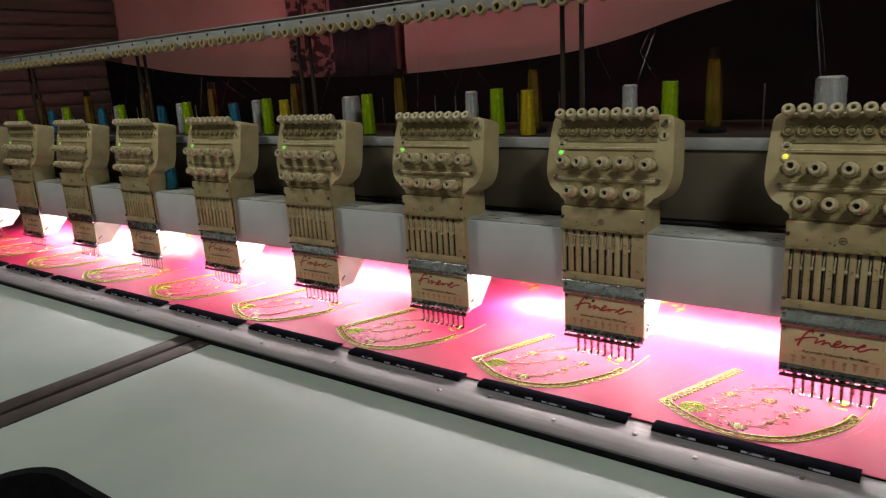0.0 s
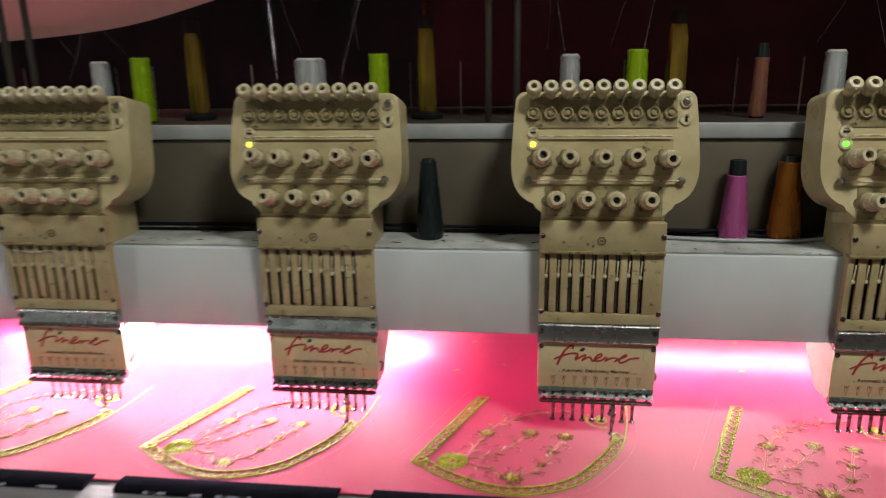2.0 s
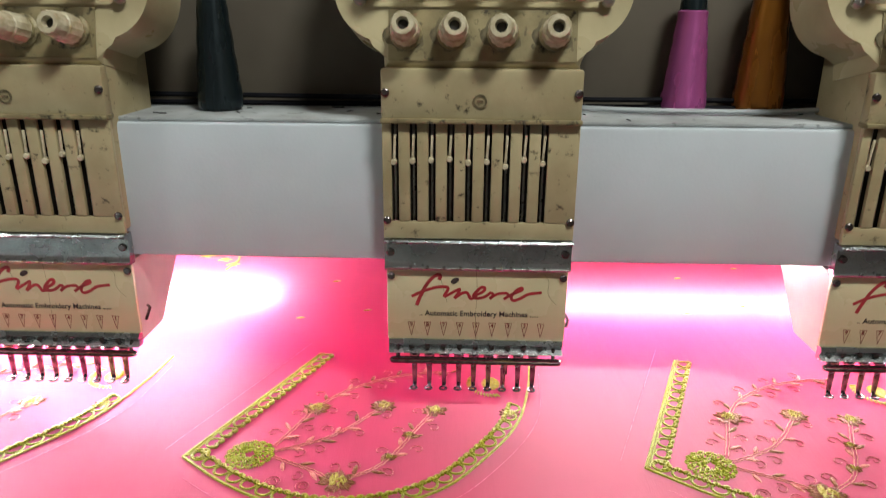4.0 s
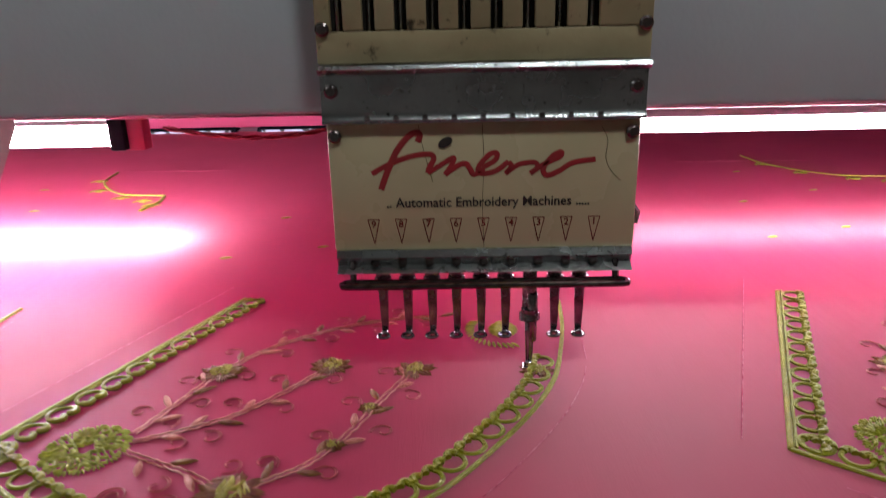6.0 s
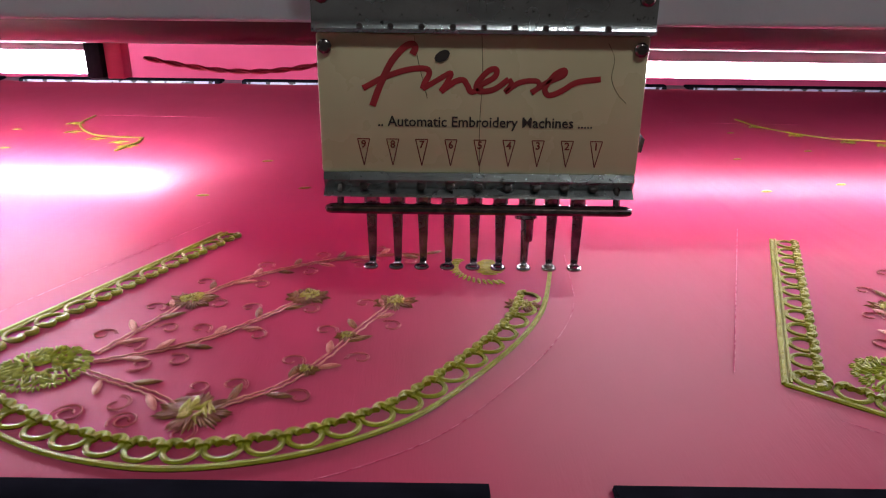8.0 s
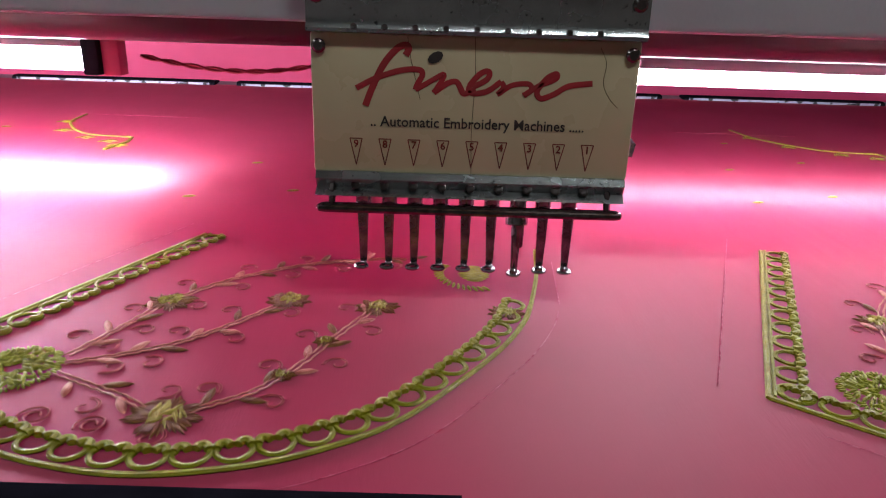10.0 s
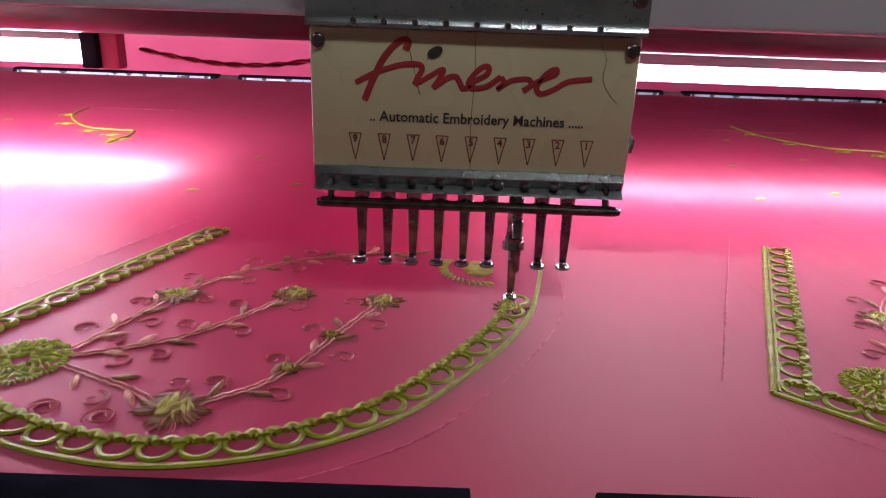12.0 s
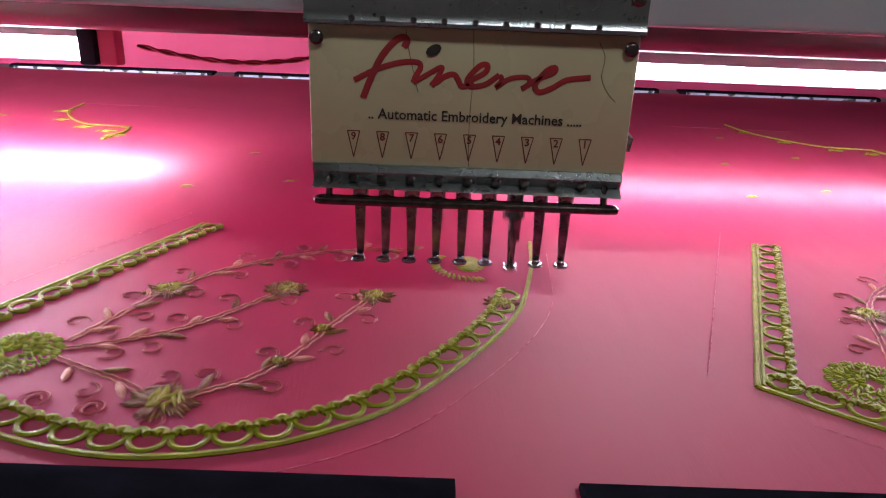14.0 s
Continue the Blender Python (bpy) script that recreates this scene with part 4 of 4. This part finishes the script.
def ellipsoid(bm, c, a, b, angle, h, n=8):
    """A padded satin leaf: pointed oval lying on the cloth."""
    ca, sa = math.cos(angle), math.sin(angle)
    rim = []
    for i in range(n * 2):
        t = 2 * math.pi * i / (n * 2)
        x, y = a * math.cos(t), b * math.sin(t) * (1 - 0.35 * math.cos(t) ** 2)
        rim.append((x, y))
    lo = [bm.verts.new((c[0] + x * ca - y * sa, c[1] + x * sa + y * ca, 0.0003)) for x, y in rim]
    mid = [bm.verts.new((c[0] + 0.7 * (x * ca - y * sa), c[1] + 0.7 * (x * sa + y * ca), 0.0003 + h * 0.75)) for x, y in rim]
    top = bm.verts.new((c[0], c[1], 0.0003 + h))
    k = len(rim)
    for i in range(k):
        j = (i + 1) % k
        bm.faces.new((lo[i], lo[j], mid[j], mid[i]))
        bm.faces.new((mid[i], mid[j], top))


def along(line, step, start=0.0):
    """Places and headings at even steps along a line."""
    out, left = [], start
    for a, b in zip(line, line[1:]):
        d = (b - a).length
        while left <= d:
            out.append((a + (b - a) * (left / d), (b - a).normalized()))
            left += step
        left -= d
    return out


def scrolls():
    """Linked horseshoe loops: a slim round bow, and two plump stitched lobes that curl in at its open end."""
    bm = B()
    bow = [(-0.0050, 0.0088), (-0.0058, 0.0066), (-0.0050, 0.0040), (-0.0028, 0.0018), (0.0, 0.0011), (0.0028, 0.0018), (0.0050, 0.0040), (0.0058, 0.0066), (0.0050, 0.0088)]
    lobe = [(0.0055, 0.0080), (0.0051, 0.0096), (0.0041, 0.0107), (0.0029, 0.0108), (0.0018, 0.0101), (0.0011, 0.0089)]
    for line, step, side, wide, deep in ((OUTER, 0.0139, 1, 0.97, 1.0), (SIDE_LINE[::-1], 0.0150, -1, 1.0, 1.05)):
        for p, t in along(line, step, 0.0078):
            n = Vector((-t.y, t.x, 0)) * side
            k = random.uniform(0.96, 1.03)
            base = p + n * 0.0020
            loop = smooth_line([base + t * s * k * wide + n * v * k * deep + Vector((0, 0, 0.0006)) for s, v in bow], 3)
            sweep(bm, loop, 0.0011 * k, 5, 0.7)
            for e in (-1, 1):
                curl = smooth_line([base + t * e * s * wide + n * v * deep + Vector((0, 0, 0.0010)) for s, v in lobe], 2)
                sweep(bm, curl, 0.0016 * k, 7, 0.85)
    return as_mesh("scroll_border", bm, GOLD_THREAD)


def outline():
    bm = B()
    sweep(bm, [p + Vector((0, 0, 0.0006)) for p in OUTER], 0.0013, 6, 0.7)
    sweep(bm, [p + Vector((0, 0, 0.0006)) for p in SIDE_LINE], 0.0013, 6, 0.7)
    sweep(bm, smooth_line([(0.026, 0.018, 0.0005), (0.030, 0.038, 0.0005), (0.034, 0.062, 0.0005), (0.037, 0.095, 0.0005)], 6), 0.0012, 5, 0.7)
    sweep(bm, [p + Vector((0.0028, 0.0012, 0.0006)) for p in SIDE_LINE], 0.0008, 5, 0.7)
    return as_mesh("border_line", bm, GOLD_THREAD)


def sunflower():
    """Rings of short plump radial stitches round an open centre, with a scalloped rim of small tufts."""
    bm = B()
    cx, cy = -0.177, -0.053
    rnd = random.Random(21)
    for ring, n, length, hz in ((0.0052, 17, 0.0026, 0.0013), (0.0085, 26, 0.0028, 0.0015), (0.0120, 34, 0.0030, 0.0012)):
        for i in range(n):
            t = 2 * math.pi * (i + rnd.uniform(-0.25, 0.25)) / n
            r = ring + rnd.uniform(-0.0006, 0.0006)
            ellipsoid(bm, (cx + r * math.cos(t), cy + r * math.sin(t)), length * rnd.uniform(0.8, 1.1), rnd.uniform(0.0007, 0.0010), t + rnd.choice((-0.55, 0.55)) + rnd.uniform(-0.2, 0.2), hz + rnd.uniform(-0.0002, 0.0005), 4)
    for i in range(15):
        t = 2 * math.pi * i / 15
        for j in range(5):
            u = t + 0.085 * (j - 2)
            r = 0.0150 + 0.0014 * math.cos(0.75 * (j - 2))
            ellipsoid(bm, (cx + r * math.cos(u), cy + r * math.sin(u)), 0.0019, 0.0006, u + 0.30 * (j - 2), 0.0009, 4)
    return as_mesh("sunflower", bm, GREEN_THREAD)


def blossom(c, size, seed):
    """A tulip head: pointed dark sepals round a small bright heap of stitches."""
    rnd = random.Random(seed)
    bm, bm2 = B(), B()
    for i in range(9):
        t = 2 * math.pi * i / 9 + rnd.uniform(-0.2, 0.2)
        for j in range(5):
            u = t + 0.15 * (j - 2)
            r = size * (0.62 - 0.10 * abs(j - 2)) * rnd.uniform(0.92, 1.06)
            ellipsoid(bm2, (c[0] + r * math.cos(u), c[1] + r * math.sin(u) * 0.85), size * 0.36, size * 0.055, t + 0.10 * (j - 2), rnd.uniform(0.0006, 0.0011), 4)
    for i in range(30):
        t = rnd.uniform(0, 6.28)
        r = size * 0.40 * math.sqrt(rnd.random())
        ellipsoid(bm, (c[0] + r * math.cos(t), c[1] + r * math.sin(t) + size * 0.10), size * rnd.uniform(0.16, 0.28), size * 0.055, 1.5 + rnd.uniform(-0.7, 0.7), rnd.uniform(0.0011, 0.0019), 4)
    return as_mesh("blossom", bm, OLIVE_THREAD), as_mesh("outer_petals", bm2, BROWN_THREAD)


VINES = [[(-0.162, -0.042), (-0.152, -0.016), (-0.143, 0.008), (-0.128, 0.032), (-0.108, 0.050), (-0.082, 0.065), (-0.050, 0.074), (-0.036, 0.074)],
         [(-0.160, -0.048), (-0.142, -0.040), (-0.124, -0.029), (-0.108, -0.012), (-0.090, 0.013)],
         [(-0.160, -0.055), (-0.145, -0.062), (-0.128, -0.070), (-0.110, -0.080), (-0.094, -0.072), (-0.082, -0.062), (-0.070, -0.042), (-0.060, -0.018), (-0.048, 0.008)]]


def vines():
    bm = B()
    for v in VINES:
        line = smooth_line([(x, y, 0.0005) for x, y in v], 8)
        for off, ph in ((-0.0011, 0), (0.0011, 1.5)):
            pts = []
            for i, p in enumerate(line):
                a, b = line[max(i - 1, 0)], line[min(i + 1, len(line) - 1)]
                t = (b - a).normalized()
                pts.append(p + Vector((-t.y, t.x, 0)) * (off + 0.00025 * math.sin(i * 2.4 + ph)) + Vector((0, 0, 0.0002 * math.sin(i * 2.4))))
            sweep(bm, pts, 0.00048, 5, 0.8)
    return as_mesh("vine", bm, ROSE_THREAD)


def leaves():
    bm, bm2 = B(), B()
    rnd = random.Random(5)
    for v in VINES:
        line = smooth_line([(x, y, 0) for x, y in v], 8)
        for n, (p, t) in enumerate(along(line, 0.0118, 0.009)):
            s = 1 if n % 2 else -1
            ang = math.atan2(t.y, t.x) + s * rnd.uniform(0.5, 0.9)
            c = p + Vector((math.cos(ang), math.sin(ang), 0)) * 0.0074
            ellipsoid(bm if rnd.random() < 0.55 else bm2, (c.x, c.y), rnd.uniform(0.0046, 0.0070), 0.0018, ang, 0.0010, 5)
    return as_mesh("leaf_sprays", bm, BROWN_THREAD), as_mesh("rose_leaves", bm2, ROSE_THREAD)


def curls():
    bm = B()
    rnd = random.Random(8)
    for v in VINES:
        line = smooth_line([(x, y, 0) for x, y in v], 8)
        for n, (p, t) in enumerate(along(line, 0.0150, 0.010)):
            s = -1 if n % 2 else 1
            c = p + Vector((-t.y, t.x, 0)) * s * rnd.uniform(0.0100, 0.0135) + t * 0.004
            a0 = math.atan2(-s * t.x, s * t.y) + rnd.uniform(-0.6, 0.6)
            for w in (0.0, 0.0011):
                pts = [c + Vector((math.cos(a0 + s * u), math.sin(a0 + s * u), 0)) * (0.0050 - 0.00062 * u + w * (1 - u / 7)) + Vector((0, 0, 0.0004)) for u in [0.42 * i for i in range(16)]]
                sweep(bm, pts, 0.00032, 4, 0.8)
    for c, r in (((-0.152, -0.083), 0.0070), ((-0.131, -0.087), 0.0064)):
        sweep(bm, [Vector((c[0] + r * (0.25 + 0.06 * u) * math.cos(u), c[1] + r * (0.25 + 0.06 * u) * math.sin(u), 0.0005)) for u in [0.4 * i for i in range(26)]], 0.0005, 4, 0.8)
    return as_mesh("curl_work", bm, CURL_THREAD)


def eye():
    bm = B()
    for i in range(9):
        w = 0.0088 * math.sqrt(max(0.05, 1 - ((i - 4) / 4.6) ** 2))
        ellipsoid(bm, (0.0005, 0.0565 - 0.009 + 0.0022 * i), w, 0.0015, 0, 0.0012, 5)
    for i in range(17):
        t = math.radians(150 + 8.2 * i)
        ellipsoid(bm, (0.002 + 0.0200 * math.cos(t), 0.0565 + 0.0200 * math.sin(t)), 0.0034, 0.0009, t + 0.5, 0.0010, 4)
    return as_mesh("fringed_disc", bm, GREEN_THREAD)


def neckline():
    bm = B()
    sweep(bm, smooth_line([(-0.094, 0.505, 0.0006), (-0.084, 0.450, 0.0006), (-0.042, 0.395, 0.0006), (0.010, 0.383, 0.0006)], 6), 0.0014, 5, 0.7)
    sweep(bm, [(0.010, 0.383, 0.0006), (0.015, 0.360, 0.0006), (0.010, 0.325, 0.0006)], 0.0017, 5, 0.7)
    for x, y in ((-0.092, 0.455), (-0.070, 0.408), (-0.032, 0.376), (-0.004, 0.362), (0.012, 0.345)):
        for k in range(4):
            t = 0.5 * k - 0.4
            ellipsoid(bm, (x + 0.005 * math.cos(t * 3), y + 0.004 * math.sin(t * 3)), 0.0058, 0.0018, t, 0.001, 4)
    for x, y in ((-0.175, 0.293), (-0.093, 0.331), (-0.127, 0.209), (-0.195, 0.186), (-0.133, 0.418)):
        ellipsoid(bm, (x, y), 0.0050, 0.0023, 0.3, 0.001, 5)
    return as_mesh("neck_motif", bm, GOLD_THREAD)


def chalk():
    bm = B()
    off = []
    for a, b in zip(OUTER[3:], OUTER[4:]):
        t = (b - a).normalized()
        off.append(a + Vector((t.y, -t.x, 0)) * 0.0135 + Vector((0, 0, 0.0007)))
    sweep(bm, off, 0.00026, 4, 0.5)
    sweep(bm, [(-0.170, 0.125, 0.0009), (-0.240, -0.050, 0.0009)], 0.00026, 4, 0.5)
    sweep(bm, [(0.040, 0.02, 0.0009), (0.044, 0.075, 0.0009)], 0.00026, 4, 0.5)
    sweep(bm, [(-0.10, 0.505, 0.0010), (0.05, 0.50, 0.0010)], 0.00026, 4, 0.5)
    return as_mesh("marking_line", bm, CHALK)


motif = [("border_line", outline(), ""), ("scroll_border", scrolls(), "yellow-green satin scroll border"), ("sunflower", sunflower(), "padded yellow-green flower"),
         ("vine", vines(), "rose corded vine"), ("curl_work", curls(), ""), ("fringed_disc", eye(), ""), ("neck_motif", neckline(), ""), ("marking_line", chalk(), "pale chalk marking line")]
lv, lv2 = leaves()
motif += [("leaf_sprays", lv, ""), ("rose_leaves", lv2, "")]
for n, (c, s) in enumerate((((-0.142, 0.010), 0.0125), ((-0.088, 0.016), 0.0120), ((-0.046, 0.011), 0.0115), ((-0.109, -0.081), 0.0150), ((0.014, 0.009), 0.0100), ((-0.076, -0.052), 0.006), ((-0.064, -0.024), 0.006))):
    a, b = blossom(c, s, n)
    motif += [("blossom", a, ""), ("outer_petals", b, "")]
for k in HEADS:
    for name, me, lab in motif:
        o = part(name, me, None, fabric, lab)
        if name in ("sunflower", "curl_work", "neck_motif", "marking_line", "leaf_sprays", "rose_leaves"):
            tagged(o, kind="stuff")
        # the garments past the first head lie a little further over and back
        far = name == "neck_motif" and k > 0
        o.matrix_basis = pose(k * P + (0.083 if far else 0), 0.030 if far else 0, 0)


# ---- thread cones ----
def cone_thing(x, y, z, yarn, h, r0, r1, label, cap=None, group="thread cones", tilt=0.0, full=0.80):
    c = empty("thread_cone", pose(x, y, z, tilt, 0, 0), label, "thread cone", group)
    tip = cap or KNOB
    body = [(0, 0.002), (r0 * 0.97, 0.002), (r0, 0.006)]
    steps = 12
    for i in range(steps + 1):
        s = i / steps
        body.append((r0 + (r1 - r0) * s + 0.0004 * math.sin(i * 2.2), 0.008 + (h * full - 0.008) * s))
    body += [(r1 * 0.90, h * (full + 0.015)), (0, h * (full + 0.015))]
    part("yarn", lathe(B(), (0, 0, 0), (0, 0, 1), body, 26, 0.010), yarn, c)
    part("core", lathe(B(), (0, 0, 0), (0, 0, 1), [(0, 0), (r0 * 0.88, 0), (r0 * 0.88, 0.003), (r1 * 0.93, h * full), (r1 * 0.84, h * 0.985), (r1 * 0.78, h), (r1 * 0.45, h), (r1 * 0.42, h * 0.93), (0, h * 0.93)], 18), tip, c)
    return c


SH = 0.366
TIP_WHITE = material("white_core", (0.6, 0.6, 0.58, 1), 0.5)
for k in HEADS:
    x = k * P
    big = k in (-1, -4)
    cone_thing(x + (-0.052 if k == -1 else -0.03), 0.20, SH, YARN["silver"], 0.083, 0.022 if big else 0.014, 0.021 if big else 0.0125, "cone of silver-white thread on the shelf", TIP_WHITE, full=0.96)
    cone_thing(x + 0.051, 0.165, SH, YARN["lime"], 0.088, 0.014, 0.0125, "cone of lime green thread on the shelf", YARN["dark"], full=0.97)
    g = empty("thread_cone", pose(x + 0.108, 0.21, SH), "tall cone of shiny gold metallic thread on the shelf", "thread cone", "thread cones")
    part("base", lathe(B(), (0, 0, 0), (0, 0, 1), [(0, 0), (0.022, 0), (0.022, 0.006), (0.015, 0.009), (0, 0.009)], 18), BLACK, g)
    part("yarn", lathe(B(), (0, 0, 0), (0, 0, 1), [(0, 0.0095), (0.0120, 0.0095), (0.0136, 0.02), (0.0130, 0.08), (0.0124, 0.098), (0.011, 0.112), (0.0095, 0.118), (0, 0.118)], 14, 0.03), GOLD_FOIL, g)
    part("cap", lathe(B(), (0, 0, 0), (0, 0, 1), [(0, 0.1185), (0.0105, 0.1185), (0.0105, 0.132), (0.008, 0.136), (0, 0.136)], 14), BROWN, g)
for x, y in ((-0.862, 0.145), (-1.52, 0.15)):
    cone_thing(x, y, SH, YARN["yellow"], 0.084, 0.0145, 0.0115, "cone of yellow thread on the shelf", YARN["dark"], full=0.97)
for x in (-1.76, -2.09, -2.42, -2.75):
    cone_thing(x, 0.19, SH, YARN["blue"], 0.080, 0.0145, 0.012, "cone of teal blue thread on the shelf", YARN["dark"], full=0.95)
cone_thing(0.208, 0.19, SH, YARN["copper"], 0.092, 0.0105, 0.0085, "thin cone of copper thread on the shelf", YARN["dark"])
cone_thing(-0.203, 0.072, 0.231, YARN["dark"], 0.098, 0.0175, 0.0095, "dark green-black thread cone standing on the beam", YARN["dark"], full=0.96)
cone_thing(0.163, 0.093, 0.231, YARN["pink"], 0.094, 0.0175, 0.0110, "pink thread cone with a dark tip on the beam", YARN["dark"])
cone_thing(0.222, 0.094, 0.231, YARN["orange"], 0.099, 0.0190, 0.0130, "orange-brown thread cone standing on the beam", YARN["dark"], full=0.92)
cone_thing(-1.90, 0.068, 0.231, YARN["blue"], 0.090, 0.0160, 0.0120, "teal blue thread cone standing on the beam", YARN["dark"])

bm = B()
for i in range(60):
    x = -3.5 + 0.0755 * i
    if i % 3:
        rod(bm, (x, 0.235 + 0.03 * (i % 2), SH), (x, 0.235 + 0.03 * (i % 2), SH + 0.075), 0.0013, 5)
pins = new("spool_pins", as_mesh("spool_pins", bm, STEEL))
tagged(pins, "thin upright steel spool pins on the thread shelf", "spool pins", kind="stuff")
bm = B()
rnd = random.Random(3)
for k in HEADS:
    for i in (1, 3):
        x0 = k * P - 0.10 + 0.04 * i
        sweep(bm, [(x0, 0.19, SH + 0.09), (x0 + rnd.uniform(-0.01, 0.01), 0.13, 0.50), (k * P - 0.138 + 0.0345 * (2 * i), 0.096, 0.59)], 0.0001, 3)
        sweep(bm, [(k * P - 0.138 + 0.0345 * (2 * i), 0.094, 0.59), (k * P - 0.0785 + 0.0372 * i, 0.036, 0.425)], 0.0001, 3)
tagged(new("sewing_threads", as_mesh("sewing_threads", bm, YARN["silver"])), "fine threads running up to the thread rail", "thread", kind="stuff")

for k, pts in ((-2, [(-0.062, 0.225), (-0.03, 0.222), (0.0, 0.2235), (0.012, 0.200), (0.006, 0.185)]), (-3, [(-0.01, 0.205), (0.006, 0.222), (0.012, 0.228)]), (-4, [(0.0, 0.200), (0.012, 0.218), (0.02, 0.226)])):
    bm = sweep(B(), smooth_line([(k * P + x, 0.0055, z) for x, z in pts], 5), 0.0005, 5)
    tagged(new("loose_thread", as_mesh("loose_thread", bm, TIP_WHITE)), "loose white thread end hanging over the slotted panel", "thread")

# black tray on the near corner of the table
tray = empty("tray", pose(-0.978, -0.782, -0.0125), "black plastic tray with a rounded rim on the table", "tray")


def rounded(w, d, r, n=6):
    pts = []
    for cx, cy, a0 in ((w - r, d - r, 0), (-w + r, d - r, 90), (-w + r, -d + r, 180), (w - r, -d + r, 270)):
        pts += [(cx + r * math.cos(radians(a0 + 90 * i / n)), cy + r * math.sin(radians(a0 + 90 * i / n))) for i in range(n + 1)]
    return pts


bm = B()
rings = []
for w, d, r, z in ((0.145, 0.100, 0.05, 0.0), (0.162, 0.117, 0.062, 0.045), (0.170, 0.125, 0.07, 0.047), (0.168, 0.123, 0.07, 0.051), (0.158, 0.113, 0.06, 0.049), (0.142, 0.097, 0.05, 0.004)):
    rings.append([bm.verts.new((x, y, z)) for x, y in rounded(w, d, r)])
for a, b in zip(rings, rings[1:]):
    for i in range(len(a)):
        j = (i + 1) % len(a)
        bm.faces.new((a[i], a[j], b[j], b[i]))
bm.faces.new(rings[0][::-1])
bm.faces.new(rings[-1])
part("tray_shell", bm, BLACK, tray)


# ---- motion ----
def motions():
    """The frame shifts under the needles; one needle of every head goes up and down."""
    shifts = [(0, 0.012, -0.003), (0.5, 0.016, -0.001), (1, 0.013, -0.004), (1.5, 0.015, -0.003), (2, 0.013, -0.005), (2.5, 0.016, -0.002), (3, 0.015, -0.003), (3.5, 0.013, -0.001),
              (4.2, 0.015, 0.001), (5, 0.012, 0.003), (5.8, 0.0135, 0.007), (6, 0.012, 0.004), (6.5, 0.0125, 0.004), (7, 0.0085, 0.004), (7.5, 0.011, 0.006), (8.2, 0.008, 0.003), (9, 0.010, 0.001),
              (10, 0.0055, -0.002), (10.5, 0.004, -0.0015), (11, 0, 0), (11.5, 0.003, -0.001), (12, 0.0085, -0.001), (12.5, 0.005, 0.001), (13, 0.003, 0.0025), (13.5, 0.0025, 0.002), (14, 0.005, 0.002)]
    walk(pantograph, [(t, pose(dx, dy, 0)) for t, dx, dy in shifts])
    known = {0.0: 0, 0.5: 1, 1.0: 0, 1.5: 1, 2.0: 1, 2.5: 1, 3.0: 1, 3.5: 0, 5.8: 1, 6.0: 1, 6.5: 0.45, 7.0: 0.05, 7.5: 0.9, 10.0: 0.1, 10.1: 0, 10.2: 1, 10.5: 1,
             11.0: 1, 11.5: 0.95, 12.0: 0.95, 12.5: 0.1, 13.0: 0, 13.5: 0.1, 14.0: 0.1}
    rows = [(i / 10, known.get(i / 10, float(i % 2))) for i in range(141)]
    for head in HEAD_OBJECTS:
        for o in head.children:
            if o.name.startswith("working_needle"):
                walk(o, [(t, pose(FOOT_X[ACTIVE], 0, -0.0172 * d)) for t, d in rows])


motions()
